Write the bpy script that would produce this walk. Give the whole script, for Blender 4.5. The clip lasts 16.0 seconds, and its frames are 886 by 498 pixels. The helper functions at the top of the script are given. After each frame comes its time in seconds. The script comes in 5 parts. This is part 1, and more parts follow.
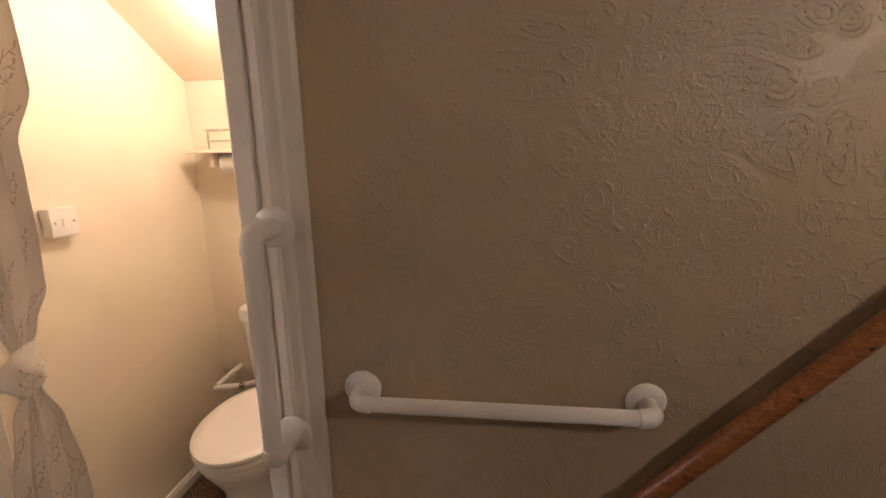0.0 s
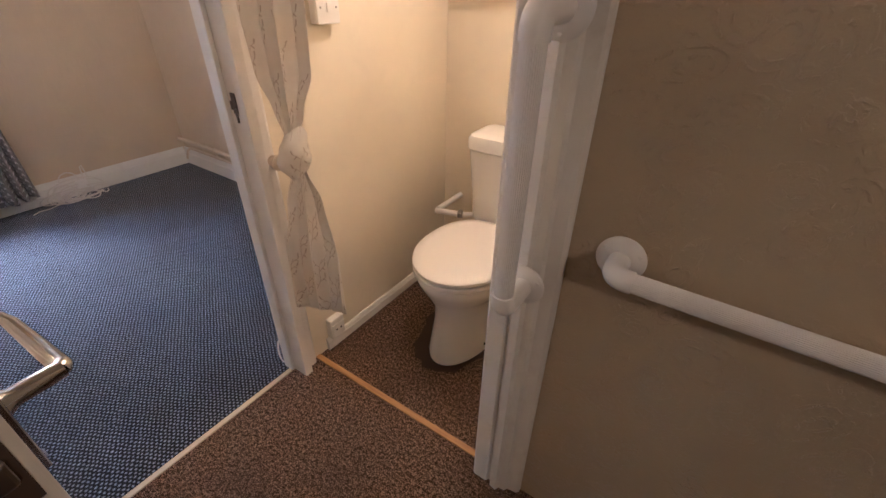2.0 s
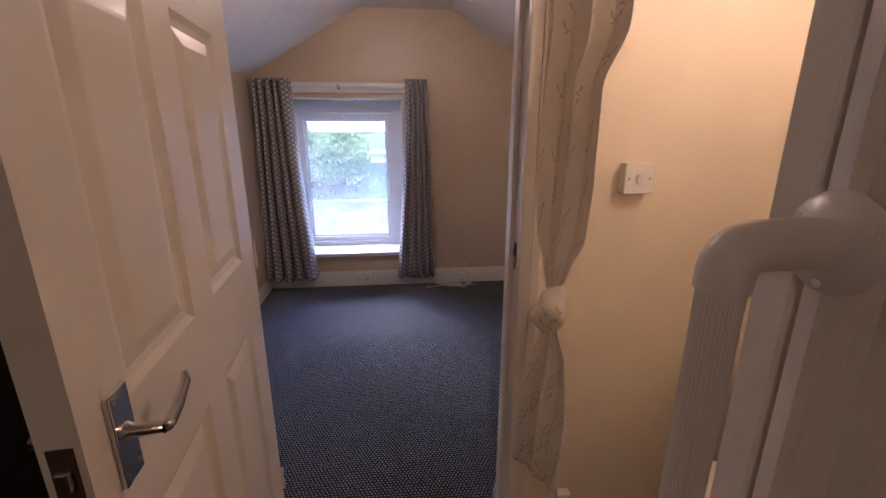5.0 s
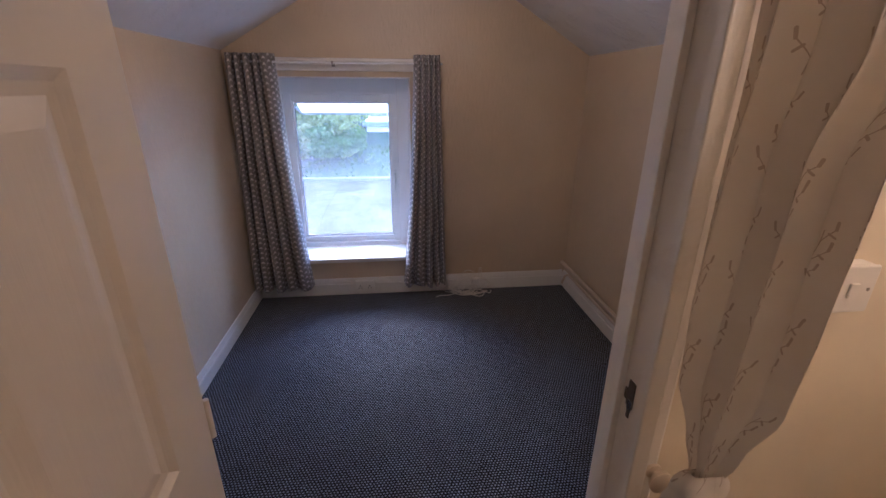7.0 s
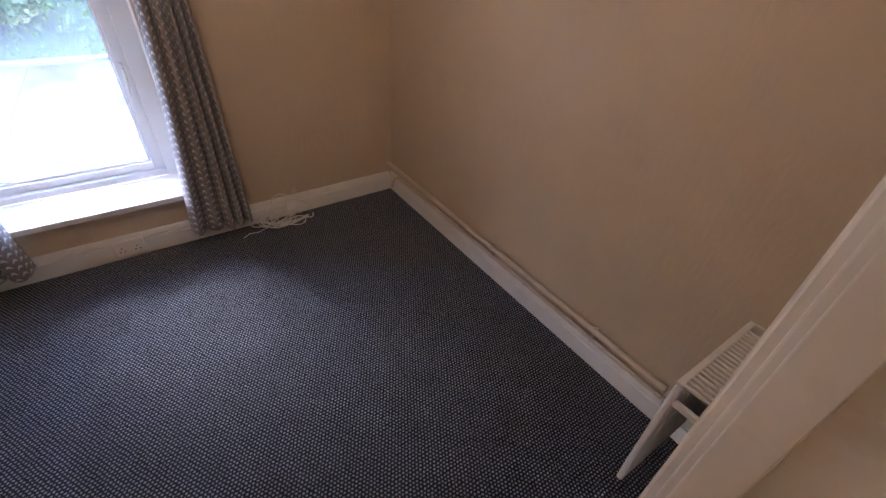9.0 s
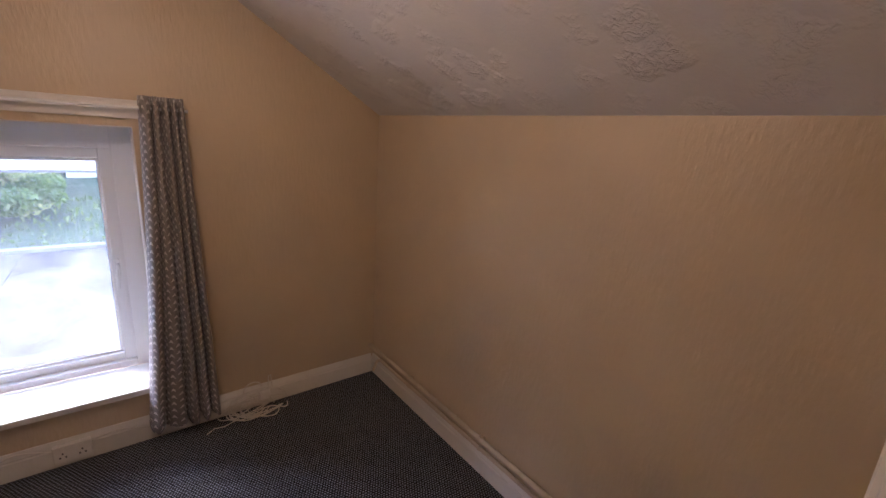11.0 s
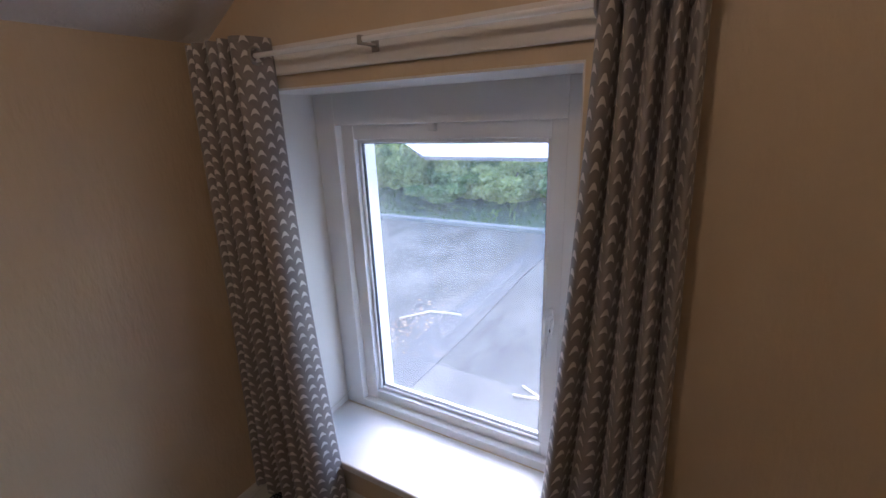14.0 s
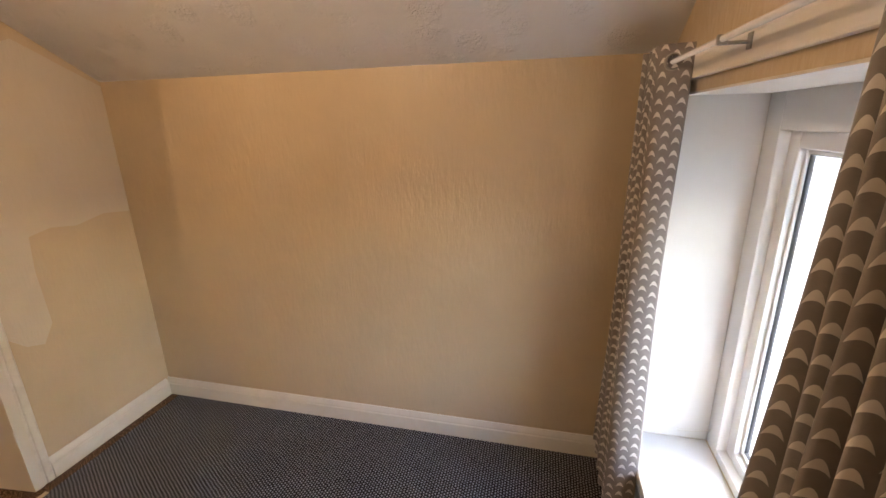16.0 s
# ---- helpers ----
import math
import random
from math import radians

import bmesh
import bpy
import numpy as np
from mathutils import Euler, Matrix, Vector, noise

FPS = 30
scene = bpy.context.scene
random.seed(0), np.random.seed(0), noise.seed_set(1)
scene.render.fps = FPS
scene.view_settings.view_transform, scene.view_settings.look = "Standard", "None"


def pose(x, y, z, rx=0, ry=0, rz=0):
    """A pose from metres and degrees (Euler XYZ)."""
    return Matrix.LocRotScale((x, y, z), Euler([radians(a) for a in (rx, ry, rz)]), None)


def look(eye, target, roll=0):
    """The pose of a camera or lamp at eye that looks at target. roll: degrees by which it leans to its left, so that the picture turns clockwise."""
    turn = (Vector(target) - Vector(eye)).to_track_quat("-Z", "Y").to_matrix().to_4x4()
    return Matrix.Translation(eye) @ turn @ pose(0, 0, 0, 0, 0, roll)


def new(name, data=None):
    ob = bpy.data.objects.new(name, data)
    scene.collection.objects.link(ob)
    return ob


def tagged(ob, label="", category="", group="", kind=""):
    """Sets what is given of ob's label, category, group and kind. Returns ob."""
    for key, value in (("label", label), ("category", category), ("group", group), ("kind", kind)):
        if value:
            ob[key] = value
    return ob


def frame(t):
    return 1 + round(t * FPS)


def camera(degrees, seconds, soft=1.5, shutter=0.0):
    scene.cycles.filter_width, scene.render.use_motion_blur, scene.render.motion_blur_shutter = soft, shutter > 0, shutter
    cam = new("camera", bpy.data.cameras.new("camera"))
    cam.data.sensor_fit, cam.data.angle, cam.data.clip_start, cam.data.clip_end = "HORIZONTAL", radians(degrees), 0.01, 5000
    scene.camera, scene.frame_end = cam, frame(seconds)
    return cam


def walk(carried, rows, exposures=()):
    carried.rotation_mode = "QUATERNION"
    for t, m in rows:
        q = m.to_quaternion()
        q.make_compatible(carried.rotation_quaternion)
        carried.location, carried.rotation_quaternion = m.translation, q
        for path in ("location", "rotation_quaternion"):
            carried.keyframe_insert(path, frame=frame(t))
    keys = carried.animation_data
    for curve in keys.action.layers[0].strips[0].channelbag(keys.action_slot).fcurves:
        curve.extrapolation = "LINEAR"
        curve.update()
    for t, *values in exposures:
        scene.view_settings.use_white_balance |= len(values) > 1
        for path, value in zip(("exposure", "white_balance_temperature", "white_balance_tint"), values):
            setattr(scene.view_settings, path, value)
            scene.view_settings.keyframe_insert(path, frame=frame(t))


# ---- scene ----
cam = camera(92.4, 16.0)
PATH = [
    (0, (0.011, 0.037, 1.426), (-0.186, 1.977, 0.981), -0.7),
    (0.5, (-0.032, 0.088, 1.39), (-0.707, 1.869, 0.779), -1.5),
    (1, (-0.051, 0.149, 1.35), (-1.012, 1.72, 0.57), -1.0),
    (1.5, (-0.12, 0.185, 1.321), (-1.097, 1.623, 0.332), -0.5),
    (2, (-0.184, 0.209, 1.305), (-1.125, 1.612, 0.235), 0.9),
    (2.5, (-0.217, 0.257, 1.3), (-1.26, 1.575, 0.215), 0.8),
    (3, (-0.194, 0.402, 1.304), (-1.662, 1.286, 0.272), 1.3),
    (3.5, (-0.147, 0.489, 1.299), (-1.804, 0.943, 0.275), 0.1),
    (4, (-0.134, 0.504, 1.307), (-1.877, 0.715, 0.35), -1.1),
    (4.5, (-0.131, 0.514, 1.335), (-1.968, 0.674, 0.56), -0.5),
    (5, (-0.122, 0.519, 1.368), (-2.037, 0.716, 0.823), 0.0),
    (5.2, (-0.124, 0.518, 1.375), (-2.056, 0.72, 0.897), 0.3),
    (7.3, (-0.792, 0.429, 1.57), (-2.618, 0.638, 0.782), 0.2),
    (7.5, (-0.847, 0.442, 1.579), (-2.645, 0.658, 0.729), 0.1),
    (8, (-1.033, 0.452, 1.554), (-2.662, 0.922, 0.493), 2.3),
    (8.5, (-1.261, 0.456, 1.568), (-2.638, 1.287, 0.379), 3.3),
    (8.7, (-1.325, 0.459, 1.567), (-2.589, 1.383, 0.322), 5.2),
    (10.8, (-1.356, 0.467, 1.653), (-2.859, 1.668, 1.107), 4.0),
    (11, (-1.373, 0.466, 1.651), (-2.892, 1.665, 1.146), 3.8),
    (11.5, (-1.458, 0.473, 1.632), (-3.056, 1.558, 1.113), 3.0),
    (12, (-1.707, 0.534, 1.593), (-3.516, 1.173, 1.028), 0.7),
    (12.5, (-1.977, 0.604, 1.572), (-3.875, 0.886, 1.006), 0.6),
    (13, (-2.299, 0.677, 1.531), (-4.217, 0.74, 0.967), 0.8),
    (13.5, (-2.592, 0.705, 1.535), (-4.485, 0.445, 0.945), 0.5),
    (14, (-2.879, 0.759, 1.511), (-4.532, -0.198, 0.919), -2.2),
    (14.5, (-3.132, 0.757, 1.492), (-4.399, -0.676, 0.91), -2.8),
    (15, (-3.291, 0.812, 1.532), (-3.983, -0.974, 0.954), -3.3),
    (15.5, (-3.408, 1.023, 1.524), (-3.305, -0.89, 0.95), -1.2),
    (16, (-3.398, 1.143, 1.537), (-2.943, -0.719, 0.966), -1.2),
]
EXPOSURES = [
    (0.0, 5.4, 5000, 20), (1.0, 5.5, 4600, 20), (2.0, 5.55, 4700, 20), (2.5, 5.25, 4850, 22), (3.0, 4.45, 5200, 30),
    (3.5, 4.3, 5150, 32), (4.5, 4.4, 5150, 33), (5.0, 4.4, 5150, 33), (7.5, 4.15, 4900, 26), (8.5, 4.7, 5200, 25),
    (11.0, 4.35, 5900, 30), (12.5, 4.25, 6000, 30), (13.5, 3.8, 5600, 24), (14.0, 3.65, 5700, 22), (14.5, 3.8, 5800, 20),
    (15.2, 3.85, 6300, 20), (16.0, 4.9, 7300, 20),
]
walk(cam, [(t, look(eye, target, roll)) for t, eye, target, roll in PATH], EXPOSURES)
# ---------- light ----------
WORLD = bpy.data.worlds.new("world")
scene.world = WORLD
WORLD.use_nodes = True
sky = WORLD.node_tree.nodes.new("ShaderNodeTexSky")
sky.sky_type, sky.sun_disc = "NISHITA", False
sky.sun_elevation, sky.sun_rotation = radians(36), radians(250)
back = WORLD.node_tree.nodes["Background"]
back.inputs["Strength"].default_value = 0.15
WORLD.node_tree.links.new(sky.outputs[0], back.inputs["Color"])
sun = new("sun", bpy.data.lights.new("sun", "SUN"))
sun.data.energy, sun.data.angle, sun.data.color = 0.12, radians(34), (1.0, 0.99, 0.97)
sun.matrix_world = look((-9.4, -3.4, 7.26), (0, 0, 0))


# ---------- materials ----------
def material(name, colour, rough=0.6, metal=0.0):
    m = bpy.data.materials.new(name)
    m.use_nodes = True
    b = m.node_tree.nodes["Principled BSDF"]
    b.inputs["Base Color"].default_value = (*colour, 1)
    b.inputs["Roughness"].default_value = rough
    b.inputs["Metallic"].default_value = metal
    return m


class Nodes:
    """Short hand for wiring one material."""

    def __init__(self, m):
        self.tree = m.node_tree
        self.main = m.node_tree.nodes["Principled BSDF"]

    def add(self, kind, **values):
        n = self.tree.nodes.new(kind)
        for k, v in values.items():
            n.inputs[k.replace("_", " ")].default_value = v
        return n

    def join(self, a, b):
        self.tree.links.new(a, b)

    def coords(self, which="Object", scale=(1, 1, 1), turn=(0, 0, 0)):
        c, m = self.add("ShaderNodeTexCoord"), self.add("ShaderNodeMapping", Scale=scale, Rotation=turn)
        self.join(c.outputs[which], m.inputs[0])
        return m.outputs[0]

    def noise(self, scale, detail=4.0, where=None, distortion=0.0, rough=0.55):
        n = self.add("ShaderNodeTexNoise", Scale=scale, Detail=detail, Distortion=distortion, Roughness=rough)
        self.join(where or self.coords(), n.inputs["Vector"])
        return n.outputs["Fac"]

    def ramp(self, fac, *stops):
        r = self.add("ShaderNodeValToRGB")
        els = r.color_ramp.elements
        while len(els) < len(stops):
            els.new(0.5)
        for e, (at, c) in zip(els, stops):
            e.position, e.color = at, (*c, 1) if len(c) == 3 else c
        self.join(fac, r.inputs[0])
        return r.outputs[0]

    def math(self, op, a, b=None, c=None):
        n = self.add("ShaderNodeMath")
        n.operation = op
        for k, v in enumerate((a, b, c)):
            if v is None:
                continue
            if isinstance(v, (int, float)):
                n.inputs[k].default_value = v
            else:
                self.join(v, n.inputs[k])
        return n.outputs[0]

    def mix(self, fac, a, b, how="MIX"):
        n = self.tree.nodes.new("ShaderNodeMix")
        n.data_type, n.blend_type = "RGBA", how
        for k, v in ((0, fac), (6, a), (7, b)):
            if isinstance(v, (int, float)):
                n.inputs[k].default_value = v
            elif isinstance(v, tuple):
                n.inputs[k].default_value = (*v, 1)
            else:
                self.join(v, n.inputs[k])
        return n.outputs[2]

    def bump(self, height, strength, distance=0.002):
        n = self.add("ShaderNodeBump", Strength=strength, Distance=distance)
        self.join(height, n.inputs["Height"])
        old = self.main.inputs["Normal"]
        if old.links:
            self.join(old.links[0].from_socket, n.inputs["Normal"])
        self.join(n.outputs[0], old)

    def colour(self, c):
        self.join(c, self.main.inputs["Base Color"])

    def rough(self, c):
        self.join(c, self.main.inputs["Roughness"])


def tone(c, k):
    return tuple(min(1.0, v * k) for v in c)


def painted(name, colour, rough=0.55, mottle=0.12, grain=90.0, relief=0.25, streak=(1, 1, 1), dirt=0.0):
    """Emulsion or gloss paint: soft mottling, brush or roller grain, a little dirt."""
    m = material(name, colour, rough)
    n = Nodes(m)
    big = n.noise(2.2, 5)
    c = n.ramp(big, (0.3, tone(colour, 1 - mottle)), (0.7, tone(colour, 1 + mottle * 0.5)))
    if dirt:
        spots = n.ramp(n.noise(7.0, 8, None, 0.6, 0.7), (0.52, (0, 0, 0)), (0.72, (1, 1, 1)))
        c = n.mix(n.math("MULTIPLY", spots, dirt), c, tone((0.35, 0.26, 0.17), 1))
    n.colour(c)
    n.rough(n.ramp(n.noise(14, 3), (0.3, (rough - 0.03,) * 3), (0.7, (rough + 0.05,) * 3)))
    n.bump(n.noise(grain, 3, n.coords("Object", streak)), relief, 0.0015)
    return m


WALL = (0.62, 0.49, 0.325)


def wall_paper(name, colour):
    """Matt painted wall over ribbed lining paper, with faint upright ribs and blisters."""
    m = material(name, colour, 0.62)
    n = Nodes(m)
    big = n.noise(1.6, 5)
    c = n.ramp(big, (0.3, tone(colour, 0.9)), (0.72, tone(colour, 1.05)))
    scuff = n.ramp(n.noise(5.0, 9, None, 0.8, 0.72), (0.58, (0, 0, 0)), (0.78, (1, 1, 1)))
    n.colour(n.mix(n.math("MULTIPLY", scuff, 0.16), c, tone(colour, 1.35)))
    n.rough(n.ramp(n.noise(22, 4), (0.35, (0.30,) * 3), (0.7, (0.48,) * 3)))
    n.bump(n.noise(26, 4, n.coords("Object", (2.2, 2.2, 0.7))), 0.45, 0.006)
    n.bump(n.noise(150, 2, n.coords("Object", (1, 1, 0.25))), 0.35, 0.0012)
    return m


M_WALL = wall_paper("bedroom_wall_paint", WALL)
M_PATCH = wall_paper("touched_up_paint", (0.66, 0.58, 0.46))
M_WC = painted("cream_wall_paint", (0.80, 0.71, 0.54), 0.5, 0.06, 60, 0.25, dirt=0.05)
M_WHITE = painted("white_gloss_paint", (0.78, 0.75, 0.70), 0.32, 0.04, 70, 0.15, (1, 1, 0.2), dirt=0.03)
M_TRIM = painted("worn_white_trim_paint", (0.76, 0.71, 0.63), 0.36, 0.07, 55, 0.35, (1, 1, 0.2), dirt=0.28)
M_SKIRT = painted("off_white_skirting_paint", (0.80, 0.77, 0.70), 0.34, 0.05, 55, 0.3, (1, 1, 0.2), dirt=0.12)
M_UPVC = painted("white_plastic_frame", (0.84, 0.85, 0.84), 0.22, 0.015, 30, 0.02)
M_RAIL = material("white_plastic_rail", (0.80, 0.76, 0.71), 0.28)
M_CERAMIC = material("white_ceramic", (0.86, 0.84, 0.79), 0.08)
M_SEAT = material("white_seat_plastic", (0.86, 0.83, 0.78), 0.22)
M_CHROME = material("chrome", (0.62, 0.62, 0.63), 0.12, 1.0)
M_STEEL = material("dull_steel", (0.35, 0.33, 0.30), 0.38, 1.0)
M_LATCH = painted("tarnished_brown_latch", (0.07, 0.045, 0.03), 0.5, 0.3)
M_BLACK = material("black_rubber", (0.015, 0.015, 0.016), 0.6)
M_PLASTIC = painted("white_switch_plastic", (0.82, 0.79, 0.73), 0.3, 0.03, 40, 0.05, dirt=0.06)
M_CABLE = material("off_white_cable", (0.72, 0.68, 0.60), 0.4)
M_PIPE = painted("cream_painted_pipe", (0.66, 0.55, 0.41), 0.4, 0.15, 40, 0.2, dirt=0.35)
M_DARK = material("dark_slot", (0.02, 0.018, 0.016), 0.8)
M_BULB = material("warm_bulb", (1, 0.9, 0.75), 0.3)


def glowing(m, colour, strength):
    b = m.node_tree.nodes["Principled BSDF"]
    b.inputs["Emission Color"].default_value = (*colour, 1)
    b.inputs["Emission Strength"].default_value = strength


glowing(M_BULB, (1.0, 0.69, 0.40), 8.6)
M_BULB2 = material("warm_bulb_landing", (1, 0.9, 0.75), 0.3)
glowing(M_BULB2, (1.0, 0.72, 0.42), 13.5)
# Added fill: an unseen bulb that lifts the bedroom beyond its window light.
M_FILL_BULB = material("bedroom_fill_bulb", (1, 0.9, 0.75), 0.3)
glowing(M_FILL_BULB, (1.0, 0.73, 0.46), 12.0)


def embossed_paper():
    """Heavy embossed wallpaper with curling leaf scrolls, painted beige."""
    colour = (0.48, 0.38, 0.245)
    m = material("embossed_wallpaper", colour, 0.38)
    n = Nodes(m)
    where = n.coords("Object", (1, 1, 1))
    warp = n.add("ShaderNodeTexNoise", Scale=3.4, Detail=1.0)
    n.join(where, warp.inputs["Vector"])
    push = n.add("ShaderNodeVectorMath")
    push.operation = "MULTIPLY_ADD"
    n.join(warp.outputs["Color"], push.inputs[0])
    push.inputs[1].default_value = (0.34, 0.34, 0.34)
    n.join(where, push.inputs[2])
    cells = n.add("ShaderNodeTexVoronoi", Scale=11.0)
    n.join(push.outputs[0], cells.inputs["Vector"])
    flower = n.ramp(cells.outputs["Distance"], (0.45, (1, 1, 1)), (0.75, (0, 0, 0)))
    arcs = n.math("SINE", n.math("MULTIPLY", cells.outputs["Distance"], 34.0))
    strokes = n.ramp(arcs, (0.35, (0, 0, 0)), (0.95, (1, 1, 1)))
    broken = n.ramp(n.noise(40, 3, None, 1.6), (0.47, (0, 0, 0)), (0.56, (1, 1, 1)))
    mask = n.math("MULTIPLY", n.math("MULTIPLY", flower, broken), n.ramp(n.noise(4.0, 3), (0.36, (0.25, 0.25, 0.25)), (0.56, (1, 1, 1))))
    n.bump(n.math("MULTIPLY", strokes, mask), 0.8, 0.0030)
    n.bump(n.math("MULTIPLY", n.noise(75, 3, None, 1.2), flower), 0.6, 0.005)
    n.bump(n.noise(22, 4, None, 0.8), 0.5, 0.006)
    n.bump(n.noise(260, 3), 0.5, 0.001)
    n.colour(n.ramp(n.noise(1.8, 6), (0.3, tone(colour, 0.9)), (0.72, tone(colour, 1.07))))
    return m


def swirl_plaster():
    """White artex ceiling paper with patches of combed swirls."""
    colour = (0.78, 0.76, 0.74)
    m = material("textured_ceiling", colour, 0.7)
    n = Nodes(m)
    cells = n.add("ShaderNodeTexVoronoi", Scale=6.5)
    n.join(n.coords(), cells.inputs["Vector"])
    near = n.ramp(n.math("ADD", cells.outputs["Distance"], n.math("MULTIPLY", n.noise(14, 4), 0.7)), (0.62, (1, 1, 1)), (0.85, (0, 0, 0)))
    comb = n.noise(48, 3, None, 1.4)
    n.bump(n.math("MULTIPLY", comb, near), 0.9, 0.009)
    n.bump(n.noise(24, 5, None, 1.0), 0.35, 0.004)
    n.bump(n.noise(120, 3), 0.4, 0.0015)
    n.colour(n.ramp(n.noise(2.0, 6), (0.3, tone(colour, 0.92)), (0.7, tone(colour, 1.04))))
    return m


def bed_carpet():
    """Navy and charcoal loop carpet woven in a fine basket of light and dark tufts."""
    m = material("navy_loop_carpet", (0.04, 0.05, 0.075), 0.95)
    n = Nodes(m)
    where = n.coords("Object", (1, 1, 1), (0, 0, 0))
    wob = n.add("ShaderNodeTexNoise", Scale=34.0, Detail=2.0)
    n.join(where, wob.inputs["Vector"])
    push = n.add("ShaderNodeVectorMath")
    push.operation = "MULTIPLY_ADD"
    n.join(wob.outputs["Color"], push.inputs[0])
    push.inputs[1].default_value = (0.011, 0.011, 0.0)
    n.join(where, push.inputs[2])
    split = n.add("ShaderNodeSeparateXYZ")
    n.join(push.outputs[0], split.inputs[0])
    gx = n.math("DIVIDE", split.outputs[0], 0.0125)
    row = n.math("FLOOR", gx)
    gy = n.math("ADD", n.math("DIVIDE", split.outputs[1], 0.0145), n.math("MULTIPLY", n.math("MODULO", row, 2.0), 0.5))
    fx = n.math("SUBTRACT", n.math("FRACT", gx), 0.5)
    fy = n.math("SUBTRACT", n.math("FRACT", gy), 0.5)
    d = n.math("ADD", n.math("MULTIPLY", fx, fx), n.math("MULTIPLY", fy, fy))
    tuft = n.ramp(d, (0.015, (1, 1, 1)), (0.13, (0, 0, 0)))
    fleck = n.noise(420, 2)
    weave = n.math("MULTIPLY", tuft, n.ramp(fleck, (0.3, (0.55,) * 3), (0.7, (1, 1, 1))))
    worn = n.ramp(n.noise(9, 5), (0.3, (0.75,) * 3), (0.7, (1.0,) * 3))
    c = n.ramp(weave, (0.08, (0.008, 0.009, 0.013)), (0.45, (0.125, 0.142, 0.182)), (0.9, (0.42, 0.455, 0.51)))
    n.colour(n.mix(1.0, c, worn, "MULTIPLY"))
    n.bump(tuft, 0.9, 0.005)
    n.bump(fleck, 0.4, 0.0015)
    b0 = n.main
    b0.inputs["Specular IOR Level"].default_value = 0.25
    b0.inputs["Sheen Weight"].default_value = 0.25
    return m


def brown_carpet():
    m = material("brown_twist_carpet", (0.1, 0.06, 0.04), 0.97)
    n = Nodes(m)
    fine = n.math("ADD", n.math("MULTIPLY", n.noise(260, 2.0, None, 0.1, 0.7), 0.7), n.math("MULTIPLY", n.noise(90, 2.0), 0.3))
    c = n.ramp(fine, (0.41, (0.014, 0.008, 0.004)), (0.5, (0.095, 0.055, 0.031)), (0.59, (0.40, 0.265, 0.165)))
    n.colour(n.mix(n.ramp(n.noise(3, 5), (0.45, (0, 0, 0)), (0.7, (0.55, 0.55, 0.55))), c, (0.07, 0.04, 0.025)))
    n.bump(fine, 1.0, 0.006)
    n.bump(n.noise(70, 3), 0.5, 0.006)
    n.main.inputs["Specular IOR Level"].default_value = 0.15
    return m


def stained_wood():
    m = material("varnished_brown_wood", (0.2, 0.07, 0.02), 0.3)
    n = Nodes(m)
    grain = n.noise(30, 6, n.coords("Object", (0.35, 4, 4), (0, radians(-46), 0)), 1.2)
    n.colour(n.ramp(grain, (0.3, (0.10, 0.03, 0.01)), (0.5, (0.27, 0.10, 0.03)), (0.75, (0.40, 0.17, 0.05))))
    n.bump(grain, 0.2, 0.001)
    return m


def strip_wood():
    m = material("varnished_strip", (0.4, 0.2, 0.06), 0.35)
    n = Nodes(m)
    n.colour(n.ramp(n.noise(18, 6, n.coords("Object", (0.4, 4, 4))), (0.3, (0.30, 0.14, 0.045)), (0.7, (0.55, 0.31, 0.10))))
    return m


def grained_door():
    """White moulded door skin with a pressed woodgrain."""
    colour = (0.75, 0.69, 0.59)
    m = material("white_grained_door", colour, 0.3)
    n = Nodes(m)
    fine = n.noise(120, 4, n.coords("Object", (2, 2, 0.06)), 0.5)
    n.bump(n.noise(85, 3, n.coords("Object", (1, 1, 0.05)), 0.3), 0.25, 0.0008)
    n.bump(fine, 0.3, 0.0008)
    n.colour(n.ramp(n.noise(2.4, 6), (0.3, tone(colour, 0.93)), (0.7, tone(colour, 1.03))))
    n.main.inputs["Roughness"].default_value = 0.36
    return m


def crescent_fabric():
    """Grey-taupe curtain cloth printed with columns of pale crescents."""
    m = material("grey_crescent_curtain", (0.25, 0.22, 0.2), 0.55)
    n = Nodes(m)
    uv = n.add("ShaderNodeTexCoord")
    split = n.add("ShaderNodeSeparateXYZ")
    n.join(uv.outputs["UV"], split.inputs[0])
    su, sv = n.math("DIVIDE", split.outputs[0], 0.031), n.math("DIVIDE", split.outputs[1], 0.038)
    cx = n.math("SUBTRACT", n.math("FRACT", su), 0.5)
    half = n.math("MULTIPLY", n.math("MODULO", n.math("FLOOR", su), 2.0), 0.5)
    cy = n.math("FRACT", n.math("ADD", sv, half))
    sq = n.math("MULTIPLY", cx, cx)
    top = n.math("SUBTRACT", 0.90, n.math("MULTIPLY", sq, 3.4))
    low = n.math("SUBTRACT", 0.54, n.math("MULTIPLY", sq, 1.2))
    edge = n.math("MULTIPLY", n.math("MULTIPLY", n.math("LESS_THAN", cy, top), n.math("GREATER_THAN", cy, low)), n.math("LESS_THAN", sq, 0.17))
    cloth = n.ramp(n.noise(35, 4), (0.3, (0.20, 0.178, 0.165)), (0.7, (0.25, 0.224, 0.208)))
    n.colour(n.mix(edge, cloth, (0.66, 0.62, 0.58)))
    threads = n.noise(900, 1, n.coords("UV", (1, 1, 1)))
    n.bump(threads, 0.3, 0.0006)
    n.main.inputs["Sheen Weight"].default_value = 0.2
    return m


